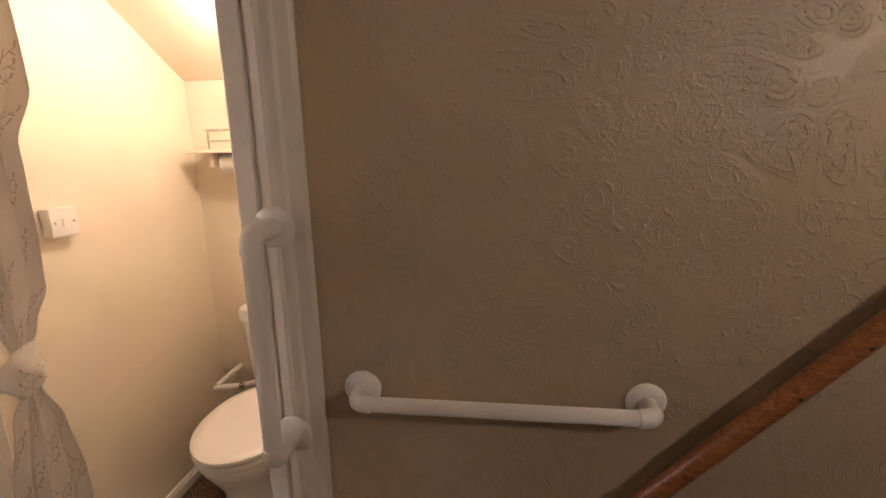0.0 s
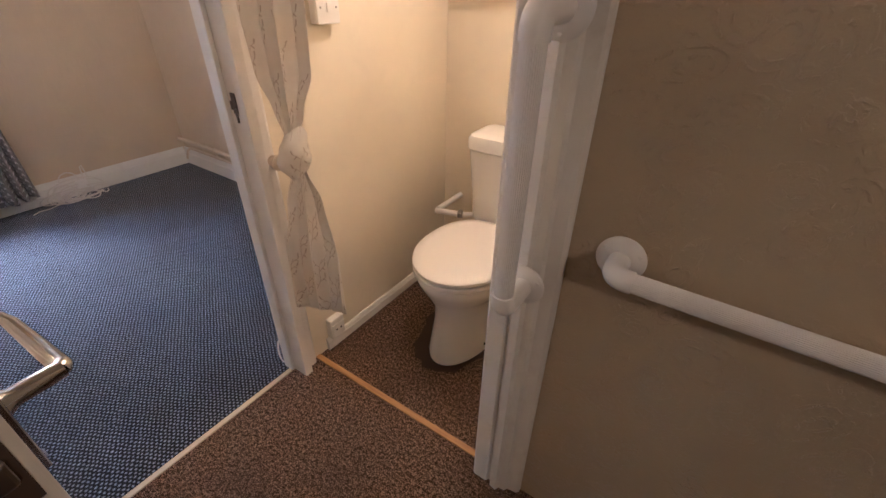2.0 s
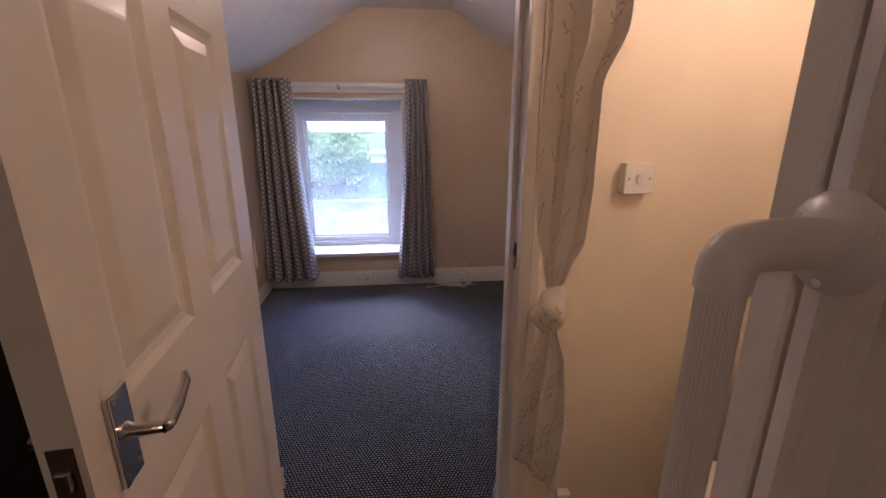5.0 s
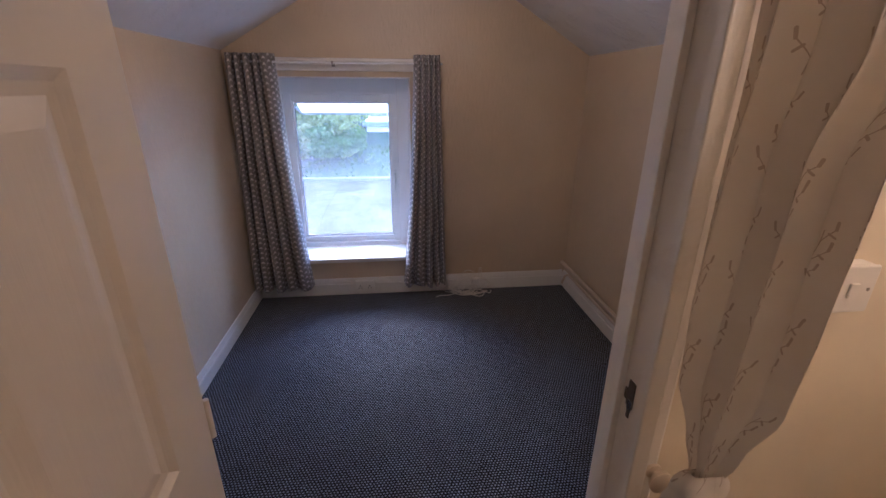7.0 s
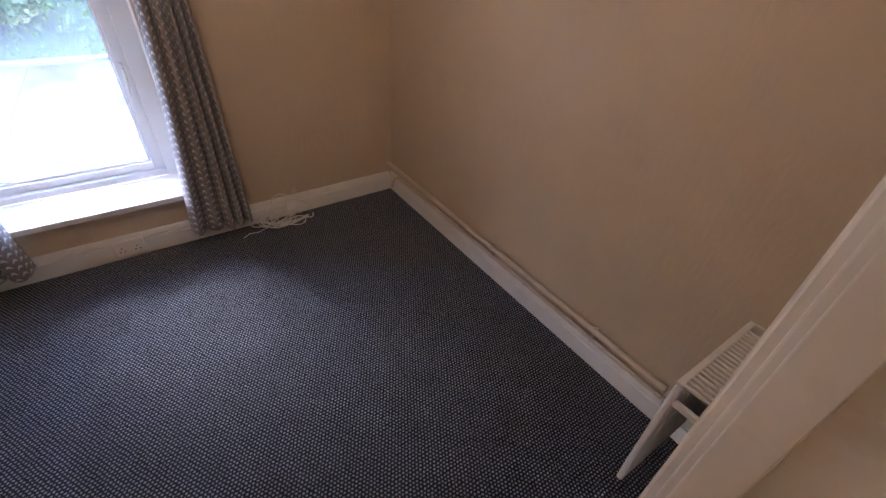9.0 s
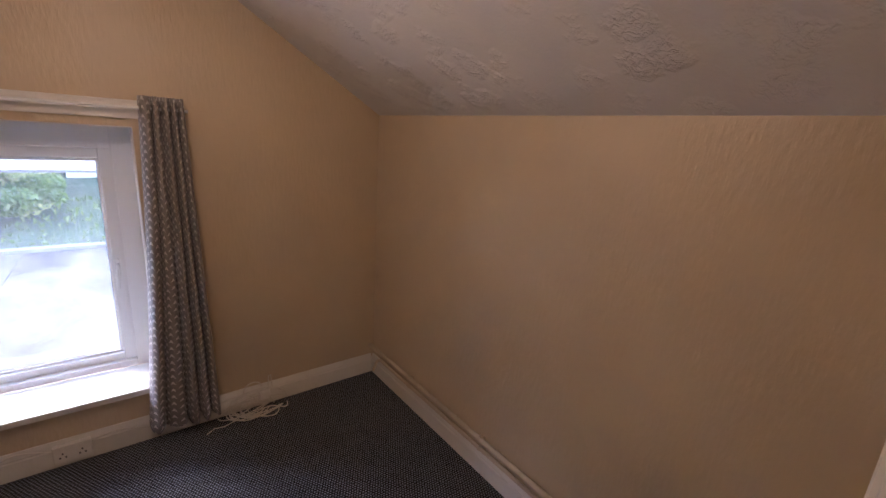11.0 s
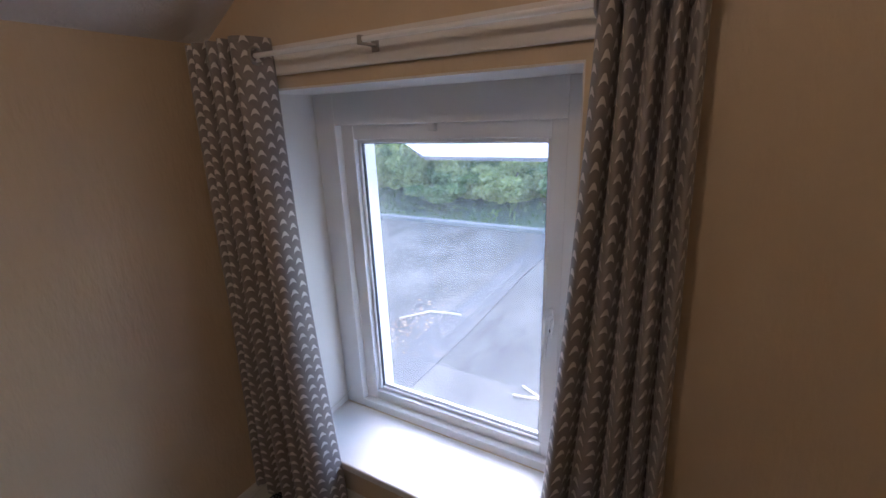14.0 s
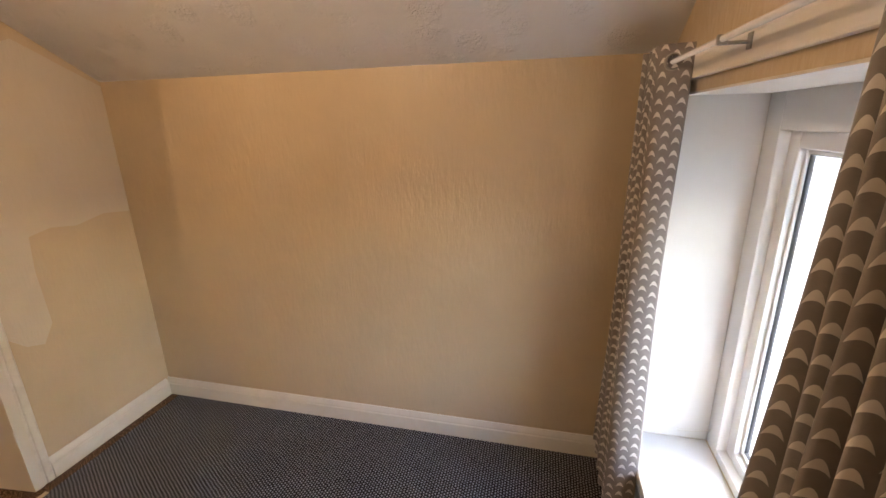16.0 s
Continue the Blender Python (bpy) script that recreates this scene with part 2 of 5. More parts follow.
def twig_fabric():
    """Thin cream cloth printed with brown leafy twigs."""
    m = material("cream_twig_curtain", (0.75, 0.7, 0.6), 0.8)
    n = Nodes(m)
    uv = n.add("ShaderNodeTexCoord")
    warp = n.add("ShaderNodeTexNoise", Scale=9.0, Detail=1.0)
    n.join(uv.outputs["UV"], warp.inputs["Vector"])
    push = n.add("ShaderNodeVectorMath")
    push.operation = "MULTIPLY_ADD"
    n.join(warp.outputs["Color"], push.inputs[0])
    push.inputs[1].default_value = (0.05, 0.05, 0)
    n.join(uv.outputs["UV"], push.inputs[2])
    split = n.add("ShaderNodeSeparateXYZ")
    n.join(push.outputs[0], split.inputs[0])
    su, sv = n.math("DIVIDE", split.outputs[0], 0.105), n.math("DIVIDE", split.outputs[1], 0.15)
    half = n.math("MULTIPLY", n.math("MODULO", n.math("FLOOR", su), 2.0), 0.47)
    x = n.math("MULTIPLY", n.math("SUBTRACT", n.math("FRACT", su), 0.5), 0.105)
    y = n.math("MULTIPLY", n.math("FRACT", n.math("ADD", sv, half)), 0.15)
    strokes = [(-0.020, 0.012, -0.004, 0.055, 0.0010), (-0.004, 0.055, 0.004, 0.095, 0.0009), (0.004, 0.095, 0.016, 0.128, 0.0008)]
    for px, py, side in ((-0.014, 0.028, -1), (-0.008, 0.045, 1), (-0.003, 0.062, -1), (0.001, 0.080, 1), (0.005, 0.098, -1), (0.010, 0.112, 1)):
        ex, ey = px + side * 0.022, py + 0.020
        strokes.append((px, py, ex, ey, 0.0008))
        strokes.append((ex, ey, ex + side * 0.003, ey + 0.011, 0.0021))
        strokes.append((px + side * 0.012, py + 0.012, px + side * 0.019, py + 0.007, 0.0018))
    ink = None
    for x0, y0, x1, y1, w in strokes:
        dx, dy = x1 - x0, y1 - y0
        px, py = n.math("SUBTRACT", x, x0), n.math("SUBTRACT", y, y0)
        k = n.math("DIVIDE", n.math("ADD", n.math("MULTIPLY", px, dx), n.math("MULTIPLY", py, dy)), dx * dx + dy * dy)
        k = n.math("MINIMUM", n.math("MAXIMUM", k, 0.0), 1.0)
        ex, ey = n.math("SUBTRACT", px, n.math("MULTIPLY", k, dx)), n.math("SUBTRACT", py, n.math("MULTIPLY", k, dy))
        d = n.math("ADD", n.math("MULTIPLY", ex, ex), n.math("MULTIPLY", ey, ey))
        hit = n.math("LESS_THAN", d, w * w)
        ink = hit if ink is None else n.math("MAXIMUM", ink, hit)
    cloth = n.ramp(n.noise(12, 4), (0.3, (0.76, 0.70, 0.60)), (0.7, (0.84, 0.79, 0.70)))
    n.colour(n.mix(n.math("MULTIPLY", ink, 0.75), cloth, (0.33, 0.22, 0.14)))
    n.bump(n.noise(60, 4, n.coords("UV")), 0.25, 0.002)
    thin, both = n.add("ShaderNodeBsdfTranslucent"), n.add("ShaderNodeMixShader", Fac=0.25)
    thin.inputs["Color"].default_value = (0.80, 0.72, 0.60, 1)
    n.join(n.main.outputs[0], both.inputs[1])
    n.join(thin.outputs[0], both.inputs[2])
    n.join(both.outputs[0], n.tree.nodes["Material Output"].inputs["Surface"])
    return m


def roof_felt():
    m = material("grey_roof_felt", (0.3, 0.3, 0.3), 0.85)
    n = Nodes(m)
    big = n.noise(1.3, 8, n.coords("Object", (0.8, 1.3, 1)), 0.2, 0.72)
    c = n.ramp(big, (0.36, (0.042, 0.038, 0.032)), (0.5, (0.092, 0.084, 0.070)), (0.62, (0.13, 0.12, 0.10)))
    n.colour(n.mix(n.ramp(n.noise(26, 5), (0.55, (0, 0, 0)), (0.75, (0.6, 0.6, 0.6))), c, (0.045, 0.040, 0.034)))
    n.main.inputs["Specular IOR Level"].default_value = 0.04
    n.bump(n.noise(60, 5), 0.10, 0.003)
    return m


def leafy(name, a, b):
    m = material(name, a, 0.6)
    n = Nodes(m)
    g = n.add("ShaderNodeNewGeometry")
    tint = n.ramp(g.outputs["Random Per Island"], (0.0, a), (1.0, b))
    n.colour(tint)
    thin, both = n.add("ShaderNodeBsdfTranslucent"), n.add("ShaderNodeMixShader", Fac=0.45)
    n.join(n.mix(1.0, tint, (1.0, 1.0, 0.55), "MULTIPLY"), thin.inputs["Color"])
    n.join(n.main.outputs[0], both.inputs[1])
    n.join(thin.outputs[0], both.inputs[2])
    n.join(both.outputs[0], n.tree.nodes["Material Output"].inputs["Surface"])
    return m


M_PAPER, M_CEIL, M_CARPET, M_BROWN = embossed_paper(), swirl_plaster(), bed_carpet(), brown_carpet()
M_WOOD, M_STRIP, M_DOOR = stained_wood(), strip_wood(), grained_door()
M_CURTAIN, M_TWIG, M_FELT = crescent_fabric(), twig_fabric(), roof_felt()
M_PATCHFELT = painted("dark_roof_strip", (0.030, 0.029, 0.027), 0.8, 0.3, 40, 0.5, dirt=0.2)
M_LEAF = leafy("green_leaves", (0.08, 0.13, 0.035), (0.24, 0.30, 0.11))
M_LEAF2 = leafy("pale_leaves", (0.20, 0.24, 0.08), (0.46, 0.47, 0.20))
M_BLADE = leafy("grass_blades", (0.07, 0.11, 0.03), (0.22, 0.26, 0.10))
# Carpet stain, its dark colour also carrying the toilet bowl's shadow.
M_STAIN_SHADE = painted("stained_shaded_brown_carpet", (0.065, 0.038, 0.023), 0.95, 0.3, 150, 1.0)
M_BRASS = painted("pale_brassy_strip", (0.62, 0.49, 0.29), 0.4, 0.15, 60, 0.3, dirt=0.2)
M_BARK = painted("bark", (0.16, 0.12, 0.09), 0.9, 0.3)
M_RENDER = painted("white_render", (0.80, 0.78, 0.74), 0.8, 0.08)
M_GRASS = painted("rough_grass", (0.055, 0.075, 0.03), 0.95, 0.4, 30, 0.8)
M_CANOPY = painted("pale_canopy_sheet", (0.68, 0.60, 0.49), 0.8, 0.08)
_t = Nodes(M_CANOPY)
_thin, _blend = _t.add("ShaderNodeBsdfTranslucent", Color=(0.85, 0.9, 0.92, 1)), _t.add("ShaderNodeMixShader", Fac=0.7)
_t.join(_t.main.outputs[0], _blend.inputs[1])
_t.join(_thin.outputs[0], _blend.inputs[2])
_t.join(_blend.outputs[0], _t.tree.nodes["Material Output"].inputs[0])
# Kerb colour raised above the felt to paint in its sunlit line.
M_KERB_SUN = painted("sun_paled_roof_edge", (0.15, 0.145, 0.13), 0.8, 0.2, 40, 0.5, dirt=0.2)
M_GREY = painted("grey_edge_trim", (0.25, 0.26, 0.27), 0.5, 0.1)
# Near-black colour puts the unlit landing's darkness into its walls.
M_UNLIT = painted("unlit_near_black", (0.014, 0.012, 0.010), 0.8, 0.2)

M_GLASS = bpy.data.materials.new("window_glass")
M_GLASS.use_nodes = True
_g = M_GLASS.node_tree
_g.nodes.remove(_g.nodes["Principled BSDF"])
_mix, _clear, _gloss, _fres = (_g.nodes.new(k) for k in ("ShaderNodeMixShader", "ShaderNodeBsdfTransparent", "ShaderNodeBsdfGlossy", "ShaderNodeLayerWeight"))
_gloss.inputs["Roughness"].default_value = 0.02
_clear.inputs["Color"].default_value = (0.94, 0.96, 0.96, 1)
_fres.inputs["Blend"].default_value = 0.12
_amount = _g.nodes.new("ShaderNodeMath")
_amount.operation = "MULTIPLY_ADD"
_amount.inputs[1].default_value, _amount.inputs[2].default_value = 0.5, 0.02
_g.links.new(_fres.outputs["Facing"], _amount.inputs[0])
_g.links.new(_amount.outputs[0], _mix.inputs[0])
_g.links.new(_clear.outputs[0], _mix.inputs[1])
_g.links.new(_gloss.outputs[0], _mix.inputs[2])
# Pale veil mixed into the pane imitates glare haze over the view.
_veil, _haze_mix = _g.nodes.new("ShaderNodeBsdfTranslucent"), _g.nodes.new("ShaderNodeMixShader")
_veil.inputs["Color"].default_value = (0.9, 0.92, 0.94, 1)
_haze_mix.inputs[0].default_value = 0.045
_g.links.new(_mix.outputs[0], _haze_mix.inputs[1])
_g.links.new(_veil.outputs[0], _haze_mix.inputs[2])
_g.links.new(_haze_mix.outputs[0], _g.nodes["Material Output"].inputs[0])


# ---------- building helpers ----------
def thing(name, at, label, category, group="", kind=""):
    """A top-level Empty at the base of a thing."""
    ob = new(name)
    ob.location = at
    ob.empty_display_size = 0.05
    return tagged(ob, label, category, group, kind)


def origin(ob):
    p = Vector((0, 0, 0))
    while ob is not None:
        p += ob.location
        ob = ob.parent
    return p


def part(name, bm, mat, parent=None, label="", smooth=False):
    """Links a bmesh, drawn in world metres, as one mesh object under a thing or a part."""
    if parent is not None:
        bmesh.ops.translate(bm, verts=bm.verts, vec=-origin(parent))
    bmesh.ops.recalc_face_normals(bm, faces=bm.faces)
    me = bpy.data.meshes.new(name)
    bm.to_mesh(me)
    bm.free()
    me.materials.append(mat)
    if smooth:
        for p in me.polygons:
            p.use_smooth = True
        me.set_sharp_from_angle(angle=radians(40))
    ob = new(name, me)
    ob.parent = parent
    return tagged(ob, label) if label else ob


def structure(name, bm, mat, label, category, smooth=False):
    return tagged(part(name, bm, mat, None, "", smooth), label, category, "", "structure")


def box(x0, x1, y0, y1, z0, z1, bevel=0.0, bm=None, seg=2):
    own = bmesh.new()
    bmesh.ops.create_cube(own, size=1)
    for v in own.verts:
        v.co = Vector(((x0 + x1) / 2 + v.co.x * (x1 - x0), (y0 + y1) / 2 + v.co.y * (y1 - y0), (z0 + z1) / 2 + v.co.z * (z1 - z0)))
    if bevel:
        bmesh.ops.bevel(own, geom=own.edges[:], offset=bevel, segments=seg, profile=0.5, affect="EDGES")
    return merged(own, bm)


def merged(own, bm):
    if bm is None:
        return own
    me = bpy.data.meshes.new("tmp")
    own.to_mesh(me)
    own.free()
    bm.from_mesh(me)
    bpy.data.meshes.remove(me)
    return bm


def prism(outline, axis, a, b, bm=None, bevel=0.0):
    """A flat outline (pairs of the two other axes, in order) pushed from a to b along an axis."""
    own = bmesh.new()

    def at(p, k):
        return {"x": (k, p[0], p[1]), "y": (p[0], k, p[1]), "z": (p[0], p[1], k)}[axis]

    lo, hi = [own.verts.new(at(p, a)) for p in outline], [own.verts.new(at(p, b)) for p in outline]
    n = len(outline)
    own.faces.new(lo), own.faces.new(hi[::-1])
    for i in range(n):
        own.faces.new((lo[i], lo[(i + 1) % n], hi[(i + 1) % n], hi[i]))
    if bevel:
        bmesh.ops.bevel(own, geom=own.edges[:], offset=bevel, segments=2, profile=0.5, affect="EDGES")
    return merged(own, bm)


def tube(points, radius, seg=12, bm=None, caps=True):
    """A round bar along points; radius is one number or one for each point."""
    own = bmesh.new()
    pts = [Vector(p) for p in points]
    rs = radius if isinstance(radius, (list, tuple)) else [radius] * len(pts)
    rings, side = [], None
    for i, p in enumerate(pts):
        ahead = (pts[min(i + 1, len(pts) - 1)] - pts[max(i - 1, 0)]).normalized()
        if side is None:
            side = ahead.orthogonal().normalized()
        side = (side - ahead * side.dot(ahead)).normalized()
        up = ahead.cross(side)
        rings.append([own.verts.new(p + rs[i] * (math.cos(2 * math.pi * k / seg) * side + math.sin(2 * math.pi * k / seg) * up)) for k in range(seg)])
    for a, b in zip(rings, rings[1:]):
        for k in range(seg):
            own.faces.new((a[k], a[(k + 1) % seg], b[(k + 1) % seg], b[k]))
    if caps:
        own.faces.new(rings[0][::-1]), own.faces.new(rings[-1])
    return merged(own, bm)


def lathe(profile, at, axis="z", seg=32, bm=None):
    """A turned shape: profile of (radius, height) about an axis through at."""
    own = bmesh.new()
    base, rings = Vector(at), []
    for r, h in profile:
        ring = []
        for k in range(seg):
            c, s = max(r, 1e-4) * math.cos(2 * math.pi * k / seg), max(r, 1e-4) * math.sin(2 * math.pi * k / seg)
            off = {"z": (c, s, h), "y": (c, h, s), "x": (h, c, s)}[axis]
            ring.append(own.verts.new(base + Vector(off)))
        rings.append(ring)
    for a, b in zip(rings, rings[1:]):
        for k in range(seg):
            own.faces.new((a[k], a[(k + 1) % seg], b[(k + 1) % seg], b[k]))
    own.faces.new(rings[0][::-1]), own.faces.new(rings[-1])
    return merged(own, bm)


def bend(a, b, c, r, n=6):
    """Points of a path a-b-c with the corner at b rounded by r."""
    a, b, c = Vector(a), Vector(b), Vector(c)
    p, q = b + (a - b).normalized() * r, b + (c - b).normalized() * r
    return [p * (1 - t) ** 2 + b * 2 * t * (1 - t) + q * t * t for t in (k / n for k in range(n + 1))]


# ---------- the building ----------
X_WIN, X_DOOR, X_STUB = -3.815, -1.36, -1.245
Y_LEFT, Y_RIGHT, EAVES, RIDGE = -0.64, 1.82, 1.76, 2.27
Y_F0, Y_F1 = 0.25, 0.96
REV = (-0.45, 0.56, 0.315, 1.61)


def roof_z(y):
    if y < Y_F0:
        return EAVES + (RIDGE - EAVES) * (y - Y_LEFT) / (Y_F0 - Y_LEFT)
    if y > Y_F1:
        return EAVES + (RIDGE - EAVES) * (Y_RIGHT - y) / (Y_RIGHT - Y_F1)
    return RIDGE


structure("floor_bedroom", box(X_WIN - 0.05, -1.316, Y_LEFT - 0.05, Y_RIGHT + 0.05, -0.12, 0.0), M_CARPET, "navy and charcoal woven loop carpet in the bedroom", "floor")
structure("floor_landing", box(-1.312, 0.55, -1.2, 0.947, -0.12, 0.0), M_BROWN, "mottled brown twist-pile carpet on the landing", "floor")
structure("floor_toilet_room", box(-1.312, -0.2, 0.951, 1.95, -0.12, 0.0), M_BROWN, "mottled brown carpet in the toilet room", "floor")

bm = box(X_WIN - 0.42, X_WIN, Y_LEFT - 0.2, REV[0], -0.12, EAVES)
box(X_WIN - 0.42, X_WIN, REV[1], Y_RIGHT + 0.2, -0.12, EAVES, bm=bm)
box(X_WIN - 0.42, X_WIN, REV[0], REV[1], -0.12, REV[2] - 0.03, bm=bm)
box(X_WIN - 0.42, X_WIN, REV[0], REV[1], REV[3], EAVES, bm=bm)
prism([(Y_LEFT - 0.2, EAVES), (Y_RIGHT + 0.2, EAVES), (Y_F1 + 0.1, RIDGE + 0.1), (Y_F0 - 0.1, RIDGE + 0.1)], "x", X_WIN - 0.42, X_WIN, bm)
structure("wall_window", bm, M_WALL, "beige painted gable wall around the window", "wall")
structure("wall_left", box(X_WIN, X_STUB + 0.09, Y_LEFT - 0.2, Y_LEFT, -0.12, EAVES + 0.02), M_WALL, "beige painted ribbed-paper wall under the eaves", "wall")
structure("wall_right", box(X_WIN, X_DOOR + 0.03, Y_RIGHT, Y_RIGHT + 0.2, -0.12, EAVES + 0.02), M_WALL, "beige painted ribbed-paper wall above the pipes", "wall")

# ceilings: two slopes and a flat strip
T = 0.08
bm = prism([(Y_LEFT - 0.2, EAVES - 0.115), (Y_LEFT, EAVES), (Y_F0, RIDGE), (Y_F1, RIDGE), (Y_RIGHT, EAVES), (Y_RIGHT + 0.2, EAVES - 0.119), (Y_RIGHT + 0.2, EAVES + 0.1), (Y_F1, RIDGE + T + 0.05), (Y_F0, RIDGE + T + 0.05), (Y_LEFT - 0.2, EAVES + 0.1)], "x", X_WIN + 0.0, -1.30)
prism([(Y_LEFT - 0.2, EAVES - 0.115), (0.10, roof_z(0.10)), (0.10, RIDGE - 0.002), (Y_LEFT - 0.2, RIDGE - 0.002)], "x", -1.30, -1.164, bm)
structure("ceiling_bedroom", bm, M_CEIL, "white textured sloping bedroom ceiling", "ceiling")
bm = prism([(-1.2, RIDGE), (Y_F1, RIDGE), (2.05, roof_z(2.05)), (2.05, roof_z(2.05) + 0.12), (Y_F1, RIDGE + 0.12), (-1.2, RIDGE + 0.12)], "x", -1.298, 2.6)
structure("ceiling_landing", bm, M_WC, "cream painted sloping ceiling over landing and toilet", "ceiling")

# partition between bedroom and landing / toilet
DOOR_Y0, DOOR_Y1, HEAD = 0.10, 0.875, 1.95


def gable(y0, y1, z0, x0, x1, bm=None):
    ys = [y0] + [y for y in (Y_F0, Y_F1) if y0 < y < y1] + [y1]
    return prism([(y0, z0), (y1, z0)] + [(y, roof_z(y) + 0.005) for y in reversed(ys)], "x", x0, x1, bm)


structure("wall_door_left", gable(Y_LEFT, DOOR_Y0 - 0.03, -0.1, X_STUB, X_STUB + 0.085), M_WALL, "beige painted wall beside the bedroom door with a faded patch", "wall")
structure("wall_door_head", gable(DOOR_Y0 - 0.03, DOOR_Y1 + 0.03, HEAD + 0.03, -1.345, -1.265), M_WALL, "beige painted wall over the bedroom door", "wall")
structure("wall_door_right", gable(DOOR_Y1 + 0.03, Y_RIGHT, -0.1, X_DOOR, X_DOOR + 0.035), M_WALL, "beige painted wall beside the bedroom door", "wall")
structure("wall_toilet_left", gable(DOOR_Y1 + 0.03, 1.86, -0.1, X_DOOR + 0.037, -1.285), M_WC, "cream painted toilet wall with light switch", "wall")
structure("wall_toilet_back", box(-1.285, -0.2, 1.86, 2.0, -0.12, roof_z(1.86) + 0.05), M_WC, "cream painted low back wall of the toilet", "wall")
structure("wall_toilet_right", box(-0.36, -0.26, 0.99, 1.86, -0.12, 2.25), M_WC, "cream painted side wall of the toilet", "wall")

# landing wall, embossed paper, with the opening to the toilet
Y_LAND = 0.93
structure("wall_landing", box(-0.44, 2.5, Y_LAND, 0.988, -0.12, 2.275), M_PAPER, "embossed scroll wallpaper painted beige-brown on the landing", "wall")
structure("wall_toilet_head", box(-1.285, -0.44, Y_LAND, 0.988, 2.05, 2.275), M_WC, "cream painted wall over the toilet opening", "wall")
# These two walls get the painted darkness, so lamps don't show them.
structure("wall_landing_back", box(-1.16, 2.5, -1.2, -1.1, -0.12, 2.275), M_UNLIT, "far landing wall coloured near-black as unlit", "wall")
structure("wall_landing_side", box(-1.16, -1.135, -1.2, 0.02, -0.0, 2.275), M_UNLIT, "wall behind the bedroom door coloured near-black as unlit", "wall")
structure("wall_stairs_end", box(2.5, 2.6, -1.2, 0.988, -0.12, 2.275), M_PAPER, "embossed scroll wallpaper at the head of the stairs", "wall")
for k in range(6):
    x = 0.55 + 0.2 * k
    structure("stair_step", box(x, x + 0.2 if k < 5 else 2.5, -1.1, Y_LAND, -0.12, 0.19 * (k + 1), 0.008), M_BROWN, "brown carpeted stair step rising from the landing", "stairs")


# ---------- trim ----------
def skirting(name, a, b, normal, height, thick, label, top=True):
    """A moulded board along the floor from a to b (x, y), with its face towards normal."""
    a, b, nrm = Vector((*a, 0)), Vector((*b, 0)), Vector((*normal, 0))
    prof = [(0, 0), (thick, 0), (thick, height * 0.66), (thick * 0.72, height * 0.70), (thick * 0.80, height * 0.76), (thick * 0.55, height * 0.90), (thick * 0.30, height), (0, height)]
    own = bmesh.new()
    lo = [own.verts.new(a + nrm * d + Vector((0, 0, z))) for d, z in prof]
    hi = [own.verts.new(b + nrm * d + Vector((0, 0, z))) for d, z in prof]
    own.faces.new(lo), own.faces.new(hi[::-1])
    for i in range(len(prof)):
        j = (i + 1) % len(prof)
        own.faces.new((lo[i], lo[j], hi[j], hi[i]))
    return structure(name, own, M_SKIRT, label, "skirting board")


skirting("baseboard_left", (X_WIN, Y_LEFT), (X_STUB, Y_LEFT), (0, 1), 0.105, 0.02, "cream-white moulded skirting board below the beige wall")
skirting("baseboard_window", (X_WIN, Y_LEFT + 0.022), (X_WIN, Y_RIGHT - 0.022), (1, 0), 0.135, 0.018, "cream-white skirting board under the window")
skirting("baseboard_right", (X_WIN, Y_RIGHT), (X_DOOR - 0.005, Y_RIGHT), (0, -1), 0.130, 0.02, "cream-white skirting board below the heating pipes")
skirting("baseboard_door_wall", (X_STUB, Y_LEFT + 0.022), (X_STUB, 0.025), (-1, 0), 0.105, 0.02, "cream-white skirting board beside the door")
skirting("baseboard_toilet", (-1.285, 1.0), (-1.285, 1.86), (1, 0), 0.055, 0.015, "narrow cream-white skirting board in the toilet")
skirting("baseboard_toilet_back", (-1.268, 1.86), (-0.36, 1.86), (0, -1), 0.055, 0.015, "narrow cream-white skirting board behind the toilet")
structure("trim_threshold_bedroom", box(-1.326, -1.306, DOOR_Y0, DOOR_Y1, 0.0, 0.006, 0.002), M_BRASS, "pale brassy carpet strip in the bedroom doorway", "threshold")
structure("trim_threshold_toilet", box(-1.285, -0.505, 0.937, 0.959, 0.0, 0.007, 0.002), M_STRIP, "varnished wooden strip between two brown carpets", "threshold")

# bedroom door frame: lining with stops, casings both sides
frame_label = "chipped white gloss door frame of the bedroom"
door_frame = thing("door_frame", (-1.31, 0.49, 0), frame_label, "door frame", "", "structure")
XL0, XL1 = -1.3605, -1.205
for y0, y1 in ((DOOR_Y0 - 0.028, DOOR_Y0), (DOOR_Y1 - 0.024, DOOR_Y1 + 0.008)):
    part("lining", box(XL0 if y0 > 0.5 else -1.266, XL1 - 0.035 if y0 > 0.5 else -1.16, y0, y1, 0, HEAD, 0.003), M_TRIM, door_frame)
part("head_lining", box(XL0, XL1, DOOR_Y0, DOOR_Y1 - 0.024, HEAD, HEAD + 0.028, 0.003), M_TRIM, door_frame)
part("door_stop", box(-1.35, -1.305, DOOR_Y1 - 0.038, DOOR_Y1 - 0.0245, 0.006, HEAD, 0.002), M_TRIM, door_frame)


